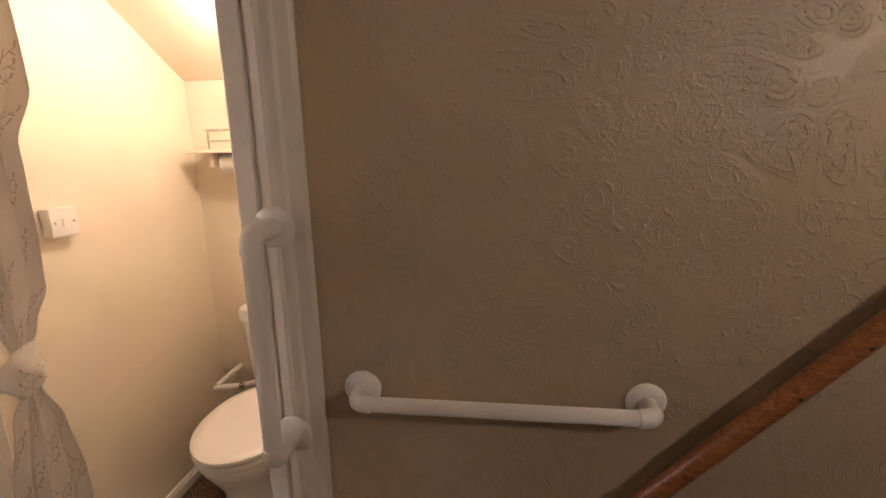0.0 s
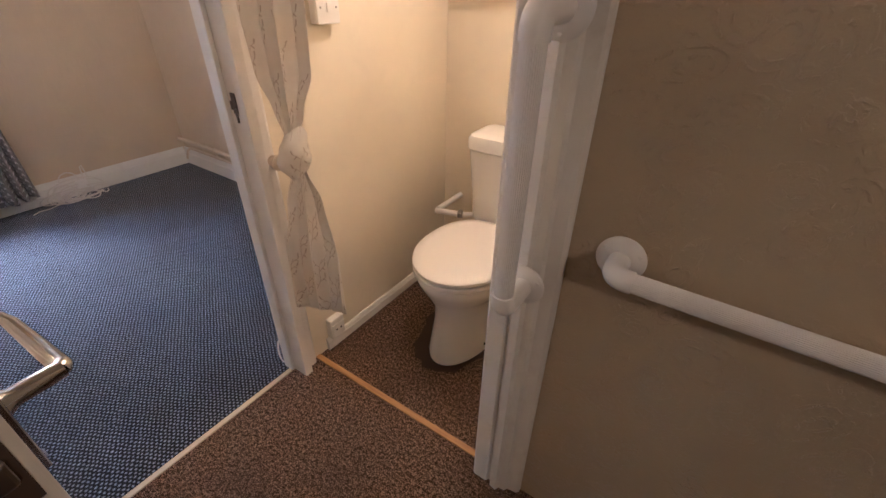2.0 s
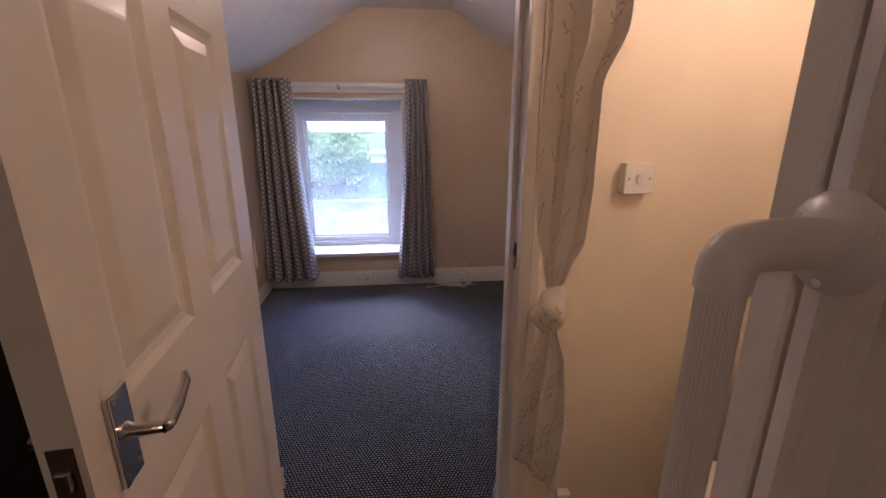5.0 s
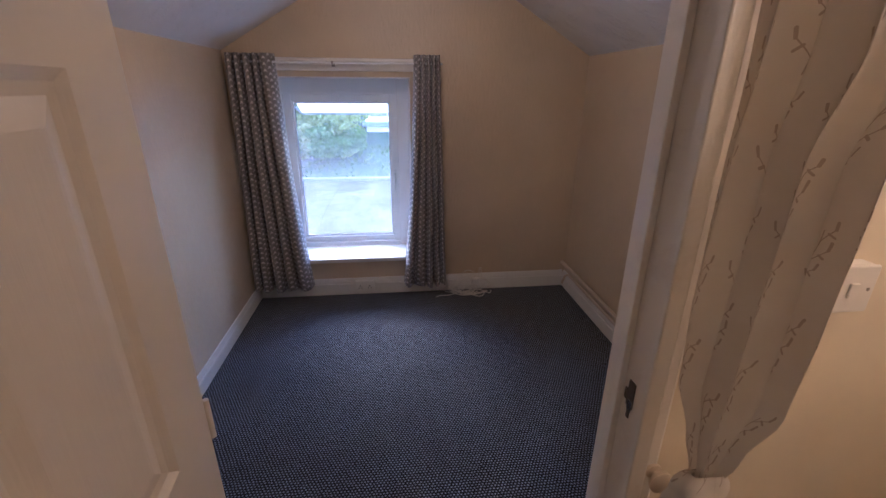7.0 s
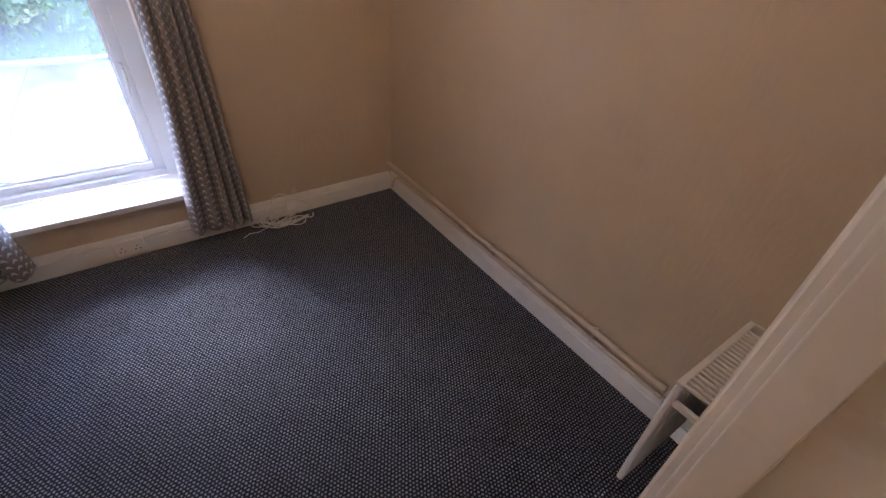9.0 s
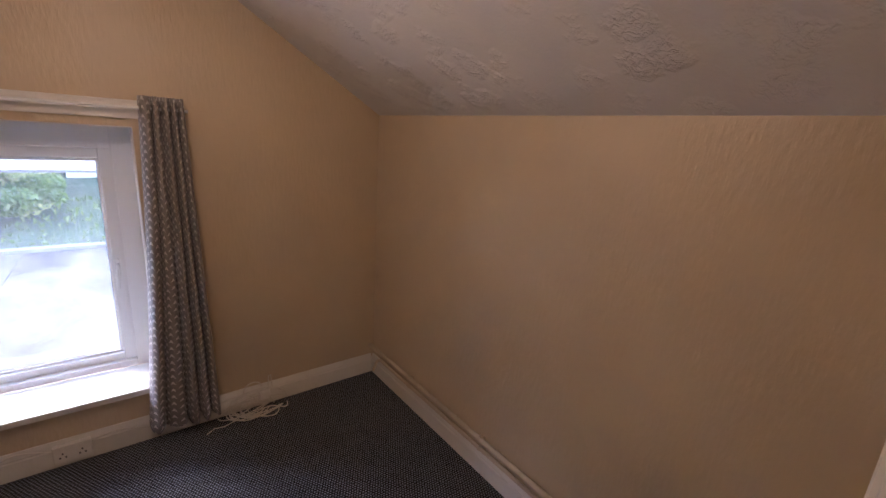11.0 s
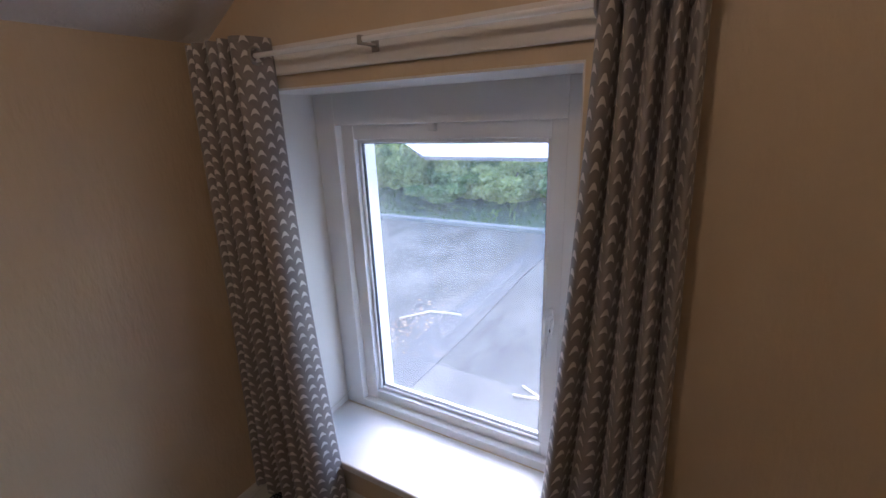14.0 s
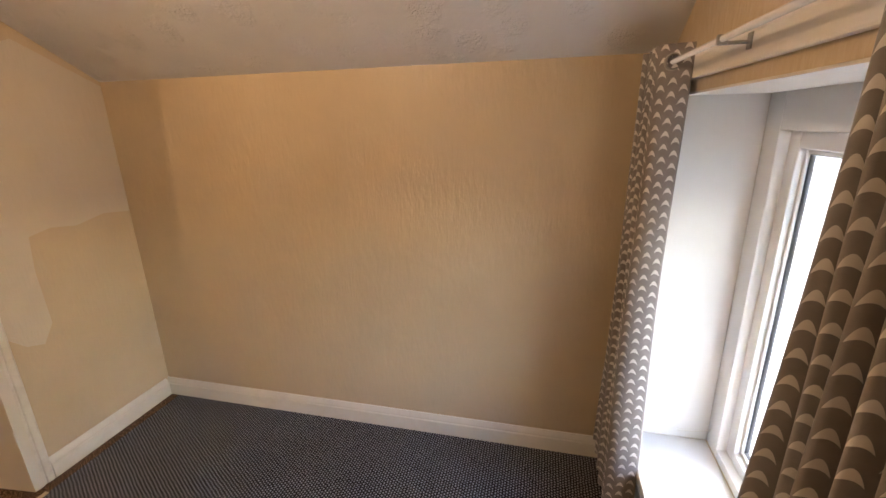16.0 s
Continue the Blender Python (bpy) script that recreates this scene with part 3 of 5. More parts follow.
def casing_up(y0, y1, x_wall, sign, top, parent, width_in):
    """Upright moulded casing board; width_in tells which edge is the thin inner one."""
    d = abs(y1 - y0)
    s = 1 if width_in == "low" else -1
    y = min(y0, y1) if s == 1 else max(y0, y1)
    prof = [(0, 0), (0, 0.010), (0.006, 0.013), (d * 0.40, 0.014), (d * 0.46, 0.010), (d * 0.52, 0.018), (d * 0.84, 0.020), (d * 0.92, 0.016), (d, 0.010), (d, 0)]
    return part("casing", prism([(x_wall + sign * t, y + s * w) for w, t in prof], "z", 0, top), M_TRIM, parent)


casing_up(DOOR_Y0 - 0.075, DOOR_Y0 - 0.012, X_STUB, -1, HEAD + 0.06, door_frame, "high")
casing_up(DOOR_Y1 - 0.008, DOOR_Y1 + 0.06, X_DOOR, -1, HEAD + 0.06, door_frame, "low")
casing_up(DOOR_Y1 - 0.018, DOOR_Y1 + 0.055, -1.285, 1, HEAD + 0.1, door_frame, "low")
# latch keep in the frame
part("latch_keep", box(-1.292, -1.272, DOOR_Y1 - 0.0265, DOOR_Y1 - 0.0235, 0.995, 1.05, 0.001), M_LATCH, door_frame, "dark chipped latch recess")
part("latch_keep", box(-1.300, -1.288, DOOR_Y1 - 0.0268, DOOR_Y1 - 0.0235, 1.005, 1.028, 0.001), M_LATCH, door_frame, "dark chipped latch recess")
part("latch_keep", box(-1.285, -1.277, DOOR_Y1 - 0.0268, DOOR_Y1 - 0.0235, 0.972, 0.996, 0.001), M_LATCH, door_frame, "dark chipped latch recess")
part("keep_plate", box(-1.286, -1.272, DOOR_Y1 - 0.0275, DOOR_Y1 - 0.026, 0.99, 1.012, 0.001), M_CHROME, door_frame, "small bright strike plate")

# toilet opening frame: wide moulded casing with lining
toilet_frame = thing("door_frame", (-0.43, 0.92, 0), "worn white gloss frame of the toilet opening", "door frame", "", "structure")
prof = [(-0.518, 0.992), (-0.518, 0.900), (-0.511, 0.893), (-0.472, 0.893), (-0.466, 0.902), (-0.461, 0.902), (-0.454, 0.888), (-0.434, 0.884), (-0.428, 0.896), (-0.410, 0.898), (-0.404, 0.908), (-0.378, 0.912), (-0.371, 0.920), (-0.371, 0.9295), (-0.44, 0.9295), (-0.44, 0.992)]
part("casing", prism(prof, "z", 0, 2.1), M_TRIM, toilet_frame)
part("head_casing", box(-1.26, -0.509, 0.895, 0.9295, 2.05, 2.12, 0.004), M_TRIM, toilet_frame)
part("lining", box(-0.518, -0.442, 0.9925, 1.02, 0, 2.05, 0.003), M_TRIM, toilet_frame)

structure("wall_patch", prism([(Y_LEFT + 0.002, 1.12), (-0.50, 1.135), (-0.36, 1.105), (-0.25, 1.12), (-0.16, 1.10), (-0.145, 0.95), (-0.15, 0.70), (-0.10, 0.62), (-0.035, 0.64), (0.02, 0.70), (0.02, 1.75), (-0.3, 1.90), (Y_LEFT + 0.002, 1.74)], "x", X_STUB - 0.0012, X_STUB + 0.01), M_PATCH, "lighter patch of touched-up paint on the beige wall", "paint patch")

# ---------- bedroom door ----------
LEAF_W, LEAF_T, LEAF_H = 0.768, 0.04, 1.93
HINGE = Vector((-1.275, 0.079, 0.0))
bedroom_door = thing("door_1", HINGE, "open white six-panel door with woodgrain skin and chrome lever", "door", "", "structure")
bedroom_door.rotation_euler = (0, 0, radians(5.6))


def door_leaf():
    """Both skins carry six raised panels with sunk mouldings. Drawn from the hinge along +x, thickness along y."""
    cols = (0.0, 0.115, 0.345, 0.445, 0.675, LEAF_W)
    rows = (0.012, 0.20, 0.885, 1.055, 1.56, 1.63, 1.80, LEAF_H)
    own = bmesh.new()
    for side in (0.0, LEAF_T):
        s = 1 if side else -1
        for i in range(5):
            for j in range(7):
                x0, x1, z0, z1 = cols[i], cols[i + 1], rows[j], rows[j + 1]
                if i in (1, 3) and j in (1, 3, 5):
                    loops = []
                    for inset, depth in ((0, 0), (0.012, -0.007), (0.024, -0.009), (0.05, -0.002), (0.056, -0.0015)):
                        loops.append([own.verts.new((x, side + s * depth, z)) for x, z in ((x0 + inset, z0 + inset), (x1 - inset, z0 + inset), (x1 - inset, z1 - inset), (x0 + inset, z1 - inset))])
                    for a, b in zip(loops, loops[1:]):
                        for k in range(4):
                            own.faces.new((a[k], a[(k + 1) % 4], b[(k + 1) % 4], b[k]))
                    own.faces.new(loops[-1])
                else:
                    own.faces.new([own.verts.new(p) for p in ((x0, side, z0), (x1, side, z0), (x1, side, z1), (x0, side, z1))])
    for x0, x1, z0, z1 in ((0, 0, rows[0], LEAF_H), (LEAF_W, LEAF_W, rows[0], LEAF_H), (0, LEAF_W, rows[0], rows[0]), (0, LEAF_W, LEAF_H, LEAF_H)):
        pts = [(x0, 0, z0), (x0, LEAF_T, z0), (x1, LEAF_T, z1), (x1, 0, z1)]
        own.faces.new([own.verts.new(p) for p in pts])
    bmesh.ops.remove_doubles(own, verts=own.verts, dist=1e-5)
    bmesh.ops.translate(own, verts=own.verts, vec=HINGE)
    return own


part("leaf", door_leaf(), M_DOOR, bedroom_door)


def lever(y, s, hx, hz):
    """Lever handle on its plate; s is the side that it stands out to."""
    o = HINGE
    plate = part("handle", box(o.x + hx - 0.020, o.x + hx + 0.020, o.y + min(y, y + s * 0.007), o.y + max(y, y + s * 0.007), hz - 0.062, hz + 0.058, 0.0015), M_CHROME, bedroom_door, "chrome lever handle on a tall plate")
    x, yy = o.x + hx, o.y + y
    body = tube([(x, yy + s * 0.006, hz + 0.002), (x, yy + s * 0.014, hz + 0.002), (x, yy + s * 0.048, hz + 0.002)], [0.013, 0.0085, 0.008], 16)
    tube(bend((x, yy + s * 0.044, hz + 0.002), (x - 0.003, yy + s * 0.049, hz + 0.002), (x - 0.04, yy + s * 0.049, hz + 0.002), 0.004) + [Vector((x - 0.035, yy + s * 0.049, hz + 0.007)), Vector((x - 0.072, yy + s * 0.048, hz + 0.020)), Vector((x - 0.078, yy + s * 0.045, hz + 0.029))], [0.008] * 7 + [0.0075, 0.006, 0.0035], 12, body)
    part("lever", body, M_CHROME, plate, "", True)
    for dz in (-0.052, -0.048, 0.048):
        part("screw", lathe([(0.004, 0), (0.004, s * 0.0012), (0.0015, s * 0.0016)], (x + (0.012 if dz != -0.048 else -0.012), yy + s * 0.007, hz + dz), "y", 12), M_STEEL, plate)


lever(LEAF_T, 1, LEAF_W - 0.062, 1.026)
lever(0.0, -1, LEAF_W - 0.062, 1.026)
part("latch", box(HINGE.x + LEAF_W, HINGE.x + LEAF_W + 0.0015, HINGE.y + 0.008, HINGE.y + LEAF_T - 0.008, 0.985, 1.06), M_LATCH, bedroom_door, "dark tarnished latch plate")
part("latch_bolt", box(HINGE.x + LEAF_W, HINGE.x + LEAF_W + 0.009, HINGE.y + 0.013, HINGE.y + 0.027, 1.012, 1.037, 0.003), M_STEEL, bedroom_door)
for z in (0.25, 1.0, 1.7):
    part("hinge", tube([(HINGE.x - 0.004, HINGE.y + LEAF_T + 0.002, z), (HINGE.x - 0.004, HINGE.y + LEAF_T + 0.002, z + 0.075)], 0.005, 10), M_TRIM, bedroom_door)

# ---------- window ----------
window = thing("window_1", (-4.10, 0.05, REV[2]), "white plastic casement window with clear glass in a deep reveal", "window", "", "structure")


def ring_frame(y0, y1, z0, z1, wl, wr, wb, wt, x0, x1, bevel):
    own = box(x0, x1, y0, y0 + wl, z0, z1, bevel)
    box(x0, x1, y1 - wr, y1, z0, z1, bevel, own)
    box(x0, x1, y0 + wl, y1 - wr, z0, z0 + wb, bevel, own)
    return box(x0, x1, y0 + wl, y1 - wr, z1 - wt, z1, bevel, own)


part("window_frame", ring_frame(REV[0], REV[1], REV[2], REV[3], 0.096, 0.089, 0.036, 0.115, -4.16, -4.063, 0.003), M_UPVC, window)
SASH = (-0.362, 0.479, 0.346, 1.503)
sash = part("sash", ring_frame(SASH[0], SASH[1], SASH[2], SASH[3], 0.062, 0.060, 0.045, 0.058, -4.15, -4.095, 0.004), M_UPVC, window)
bead = ring_frame(SASH[0] + 0.062, SASH[1] - 0.060, SASH[2] + 0.045, SASH[3] - 0.058, 0.014, 0.014, 0.014, 0.014, -4.14, -4.112, 0.005)
part("glazing_bead", bead, M_UPVC, sash)
seal = ring_frame(SASH[0] + 0.074, SASH[1] - 0.072, SASH[2] + 0.057, SASH[3] - 0.070, 0.004, 0.004, 0.004, 0.004, -4.134, -4.120, 0)
part("seal", seal, M_BLACK, sash, "black rubber glazing seal")
pane = part("pane", box(-4.132, -4.128, SASH[0] + 0.07, SASH[1] - 0.068, SASH[2] + 0.053, SASH[3] - 0.066), M_GLASS, sash, "clear glass pane")
pane.visible_shadow = False
part("trickle_strip", box(-4.11, -4.085, -0.36, 0.46, 1.518, 1.533, 0.002), M_TRIM, window, "grubby white draught strip")
hb = box(-4.095, -4.078, 0.43, 0.448, 0.83, 0.93, 0.004)
tube([(-4.08, 0.44, 0.90), (-4.05, 0.44, 0.90), (-4.042, 0.44, 0.88), (-4.046, 0.432, 0.78)], [0.009, 0.009, 0.009, 0.007], 10, hb)
part("handle", hb, M_UPVC, sash, "white plastic window handle", True)
part("key_hole", box(-4.079, -4.0775, 0.436, 0.443, 0.852, 0.862), M_BLACK, sash)
rb = box(-4.097, -4.07, 0.03, 0.052, 1.47, 1.525, 0.004)
box(-4.085, -4.062, 0.045, 0.10, 1.515, 1.524, 0.002, rb)
part("restrictor", rb, M_UPVC, window, "white plastic restrictor catch")
part("window_reveal_left", box(-4.062, X_WIN - 0.002, REV[0] - 0.004, REV[0] + 0.004, REV[2], REV[3]), M_WHITE, window, "white painted reveal side")
part("window_reveal_right", box(-4.062, X_WIN - 0.002, REV[1] - 0.004, REV[1] + 0.004, REV[2], REV[3]), M_WHITE, window)
part("window_reveal_head", box(-4.062, X_WIN - 0.002, REV[0] + 0.004, REV[1] - 0.004, REV[3] - 0.006, REV[3] + 0.002), M_WHITE, window)
part("window_sill", box(-4.062, X_WIN + 0.045, REV[0] + 0.002, REV[1] - 0.002, REV[2] - 0.032, REV[2], 0.006), M_WHITE, window, "glossy white window board")
part("outer_sill", box(-4.27, -4.161, REV[0], REV[1], REV[2] - 0.05, REV[2] - 0.012, 0.005), M_UPVC, window)
for y0, y1 in ((REV[0] - 0.01, -0.368), (0.485, REV[1] + 0.01)):
    part("outer_reveal", box(-4.30, -4.163, y0, y1, REV[2] - 0.05, REV[3] + 0.02, 0.004), M_RENDER, window, "white rendered outer reveal")
wb2 = tube([(-4.065, REV[0] + 0.03, 0.40), (-4.06, REV[0] + 0.02, 0.37), (-4.0, REV[0] + 0.015, 0.355), (-3.95, REV[0] + 0.012, 0.352)], 0.002, 6)
part("window_wire", wb2, M_CABLE, window, "thin white wire clipped in the reveal")

# board and curtain pole over the window
board = thing("pelmet_board", (X_WIN, 0.1, 1.645), "white painted batten fixed over the window", "batten")
bb = prism([(X_WIN, 1.645), (X_WIN + 0.018, 1.645), (X_WIN + 0.020, 1.65), (X_WIN + 0.020, 1.70), (X_WIN + 0.014, 1.708), (X_WIN + 0.014, 1.722), (X_WIN, 1.725)], "y", -0.52, 0.70)
part("batten", bb, M_WHITE, board)
POLE_X, POLE_Z = -3.742, 1.692
pole = thing("curtain_pole", (POLE_X, 0.1, POLE_Z), "thin white metal curtain pole on small brackets", "curtain pole")
part("rod", tube([(POLE_X, -0.60, POLE_Z), (POLE_X, 0.775, POLE_Z)], 0.007, 12), M_UPVC, pole, "", True)
for y in (-0.56, 0.06, 0.72):
    b = tube([(X_WIN + 0.02, y, POLE_Z - 0.008), (POLE_X, y, POLE_Z - 0.008)], 0.004, 8)
    box(X_WIN + 0.019, X_WIN + 0.023, y - 0.011, y + 0.011, POLE_Z - 0.022, POLE_Z + 0.010, 0.001, b)
    box(POLE_X - 0.010, POLE_X + 0.010, y - 0.006, y + 0.006, POLE_Z - 0.012, POLE_Z + 0.009, 0.002, b)
    part("bracket", b, M_STEEL, pole)


def fold_line(rng, folds, lead, loose):
    """One cross-section of a gathered curtain: (share of its width, depth) from the outer edge to the edge by the window."""
    shares = [rng.uniform(1 - loose, 1 + loose) for _ in range(folds)]
    total, at, pts = sum(shares) / (1 - lead), 0.0, []
    for w in shares:
        w /= total
        front, rear, lean = rng.uniform(0.028, 0.048), -rng.uniform(0.020, 0.036), rng.uniform(-0.10, 0.10)
        for q, d in ((0.03, rear), (0.12 + lean * 0.4, 0.0), (0.30 + lean, 0.85 * front), (0.50 + lean, front), (0.68 + lean, 0.8 * front), (0.86, 0.0), (0.95, rear)):
            pts.append((at + q * w, d))
        at += w
    return pts + [(at + 0.12 * lead, 0.02), (at + 0.45 * lead, 0.040), (at + 0.78 * lead, 0.022), (at + 0.94 * lead, -0.012), (1.0, -0.050)]


def spline(pts, n):
    """A smooth run through flat points, n steps a piece."""
    out = []
    for i in range(len(pts) - 1):
        a, b, c, d = (Vector(pts[min(max(k, 0), len(pts) - 1)]) for k in (i - 1, i, i + 1, i + 2))
        for k in range(n):
            t = k / n
            out.append(0.5 * (2 * b + (c - a) * t + (2 * a - 5 * b + 4 * c - d) * t * t + (3 * b - a - 3 * c + d) * t ** 3))
    return out + [Vector(pts[-1])]


def eyelet_curtain(outer, inner, z_top, z_bot, folds, lead, label, seed):
    """Gathered eyelet curtain with deep uneven folds and a flat edge turned back to the window. outer, inner: y at the top and at the hem."""
    ob = thing("curtain", (POLE_X, (outer[1] + inner[1]) / 2, z_bot), label, "curtain")
    rng = random.Random(seed)
    top = fold_line(rng, folds, lead, 0.15)
    rng2 = random.Random(seed + 1)
    low = fold_line(rng2, folds, lead * 0.8, 0.45)
    nv, n = 44, 5
    own = bmesh.new()
    layer = own.loops.layers.uv.new("UVMap")
    grid = []
    for j in range(nv + 1):
        v = j / nv
        k = v * v * (3 - 2 * v) * 0.6 + v * 0.4
        line = spline([(a[0] * (1 - k) + b[0] * k, a[1] * (1 - k) + b[1] * k) for a, b in zip(top, low)], n)
        y0, y1 = outer[0] * (1 - v) + outer[1] * v, inner[0] * (1 - v) + inner[1] * v
        bow = 0.014 * math.sin(math.pi * v) * (1 if y1 < y0 else -1)
        row = []
        for p in line:
            z = z_top + (z_bot - z_top) * v + 0.010 * v * math.sin(40 * p.y + 9 * p.x)
            row.append(own.verts.new((POLE_X + p.y * (1 + 0.12 * v) + 0.034 * v + 0.004 * math.sin(7 * v + 11 * p.x), y0 + (y1 - y0) * p.x + bow * p.x, z)))
        grid.append(row)
    runs = []
    for row in grid:
        run = [0.0]
        for a, b in zip(row, row[1:]):
            run.append(run[-1] + (b.co - a.co).length)
        runs.append(run)
    mid = runs[nv // 3]
    for j in range(nv):
        for i in range(len(mid) - 1):
            f = own.faces.new((grid[j][i], grid[j][i + 1], grid[j + 1][i + 1], grid[j + 1][i]))
            for loop, (a, b) in zip(f.loops, ((j, i), (j, i + 1), (j + 1, i + 1), (j + 1, i))):
                loop[layer].uv = (mid[b], z_top + (z_bot - z_top) * a / nv)
    cloth_ob = part("cloth", own, M_CURTAIN, ob, "", True)
    cloth_ob.modifiers.new("thickness", "SOLIDIFY").thickness = 0.002
    share = [top[7 * q + 5][0] for q in range(folds)] + [1 - 0.08 * lead]
    for u in share:
        y = outer[0] + (inner[0] - outer[0]) * u
        ring = tube([(POLE_X + 0.021 * math.cos(w), y, POLE_Z + 0.021 * math.sin(w)) for w in (k * 2 * math.pi / 20 for k in range(21))], 0.0045, 8, None, False)
        part("eyelet", ring, M_STEEL, ob, "dark metal eyelet ring", True)
    return ob


eyelet_curtain((-0.600, -0.632), (-0.307, -0.205), 1.742, 0.105, 4, 0.30, "grey eyelet curtain printed with pale crescents, drawn open beside the window", 12)
eyelet_curtain((0.762, 0.815), (0.588, 0.485), 1.745, 0.10, 4, 0.26, "narrow grey eyelet curtain printed with pale crescents, drawn open", 31)

# ---------- bedroom fittings ----------
socket = thing("double_socket", (X_WIN + 0.018, 0.175, 0.03), "white plastic double power socket on the skirting board", "socket")
part("plate", box(X_WIN + 0.018, X_WIN + 0.045, 0.104, 0.248, 0.032, 0.122, 0.004), M_PLASTIC, socket)
for y in (0.14, 0.212):
    part("rocker", box(X_WIN + 0.045, X_WIN + 0.048, y - 0.008, y + 0.008, 0.095, 0.112, 0.001), M_PLASTIC, socket)
    for dy, z, w in ((0, 0.082, 0.003), (-0.011, 0.062, 0.003), (0.011, 0.062, 0.003)):
        part("pin_hole", box(X_WIN + 0.0445, X_WIN + 0.0455, y + dy - w, y + dy + w, z - 0.004, z + 0.004), M_DARK, socket)


def wire(name, pts, r, mat, label, category):
    ob = thing(name, pts[0], label, category)
    sm = []
    p = [Vector(q) for q in pts]
    for i in range(len(p) - 1):
        a, b, c, d = p[max(i - 1, 0)], p[i], p[i + 1], p[min(i + 2, len(p) - 1)]
        for k in range(5):
            t = k / 5
            sm.append(0.5 * ((2 * b) + (c - a) * t + (2 * a - 5 * b + 4 * c - d) * t * t + (3 * b - a - 3 * c + d) * t ** 3))
    sm.append(p[-1])
    part("lead", tube(sm, r, 6), mat, ob, "", True)
    return ob


wire("telephone_cable", [(X_WIN + 0.03, 0.10, 0.10), (X_WIN + 0.03, -0.02, 0.135), (X_WIN + 0.028, -0.12, 0.10), (X_WIN + 0.028, -0.30, 0.085), (X_WIN + 0.028, -0.58, 0.09)], 0.003, M_CABLE, "thin off-white cable sagging along the skirting board", "cable")
wire("telephone_cable", [(X_WIN + 0.03, 0.25, 0.10), (X_WIN + 0.03, 0.36, 0.118), (X_WIN + 0.026, 0.50, 0.075), (X_WIN + 0.03, 0.70, 0.06), (X_WIN + 0.035, 0.85, 0.05)], 0.003, M_CABLE, "thin off-white cable running to the coiled lead", "cable")
rnd = random.Random(5)
coil = thing("cable_coil", (-3.76, 1.0, 0.0), "loose coils of off-white cable heaped against the skirting board", "cable")
for k in range(10):
    cx, cy = -3.745 + rnd.uniform(-0.02, 0.03), 0.98 + rnd.uniform(-0.05, 0.06)
    rx, ry, ph, hh = rnd.uniform(0.03, 0.05), rnd.uniform(0.06, 0.16), rnd.uniform(0, 6), rnd.uniform(0.03, 0.13)
    pts = [(-3.785 + rx * (1 - math.sin(w)) + 0.01 * math.sin(2 * w + ph), cy + ry * math.cos(w), 0.006 + 0.5 * hh * (1 + math.sin(w))) for w in (j * 2 * math.pi / 26 for j in range(24))]
    part("loop", tube(pts, 0.0033, 6), M_CABLE, coil, "", True)
part("tail", tube([(-3.72, 0.9, 0.006), (-3.69, 0.82, 0.006), (-3.70, 0.77, 0.006), (-3.67, 0.73, 0.006)], 0.0033, 6), M_CABLE, coil, "", True)
part("loop", tube([(-3.785, 1.0 + 0.055 * math.cos(w), 0.115 + 0.06 * math.sin(w)) for w in (k * math.pi / 12 for k in range(13))], 0.0033, 6), M_CABLE, coil, "", True)
part("loop", tube([(-3.78, 1.08, 0.06), (-3.785, 1.09, 0.19), (-3.78, 1.10, 0.20), (-3.78, 1.11, 0.11)], 0.0033, 6), M_CABLE, coil, "", True)
for cy, cx, rx, ry in ((0.93, -3.72, 0.045, 0.075), (1.02, -3.70, 0.055, 0.10), (1.10, -3.73, 0.04, 0.08)):
    part("loop", tube([(cx + rx * math.sin(w) + 0.006 * math.sin(3 * w), cy + ry * math.cos(w), 0.005 + 0.02 * (1 + math.sin(2 * w + cy * 9))) for w in (k * 2 * math.pi / 24 for k in range(23))], 0.0038, 6), M_CABLE, coil, "", True)
junction = thing("junction_box", (X_WIN + 0.018, 1.05, 0.045), "small cream telephone junction box on the skirting board", "junction box")
part("case", box(X_WIN + 0.018, X_WIN + 0.043, 1.03, 1.095, 0.045, 0.105, 0.006), M_PLASTIC, junction)
part("lid", box(X_WIN + 0.043, X_WIN + 0.047, 1.036, 1.089, 0.051, 0.099, 0.002), M_PLASTIC, junction)

wire("jamb_cable", [(-1.375, 0.945, 0.02), (-1.378, 0.885, 0.075), (-1.375, 0.852, 0.115), (-1.372, 0.838, 0.07), (-1.366, 0.842, 0.015), (-1.362, 0.87, 0.006)], 0.0032, M_CABLE, "short loop of white cable at the foot of the door frame", "cable")

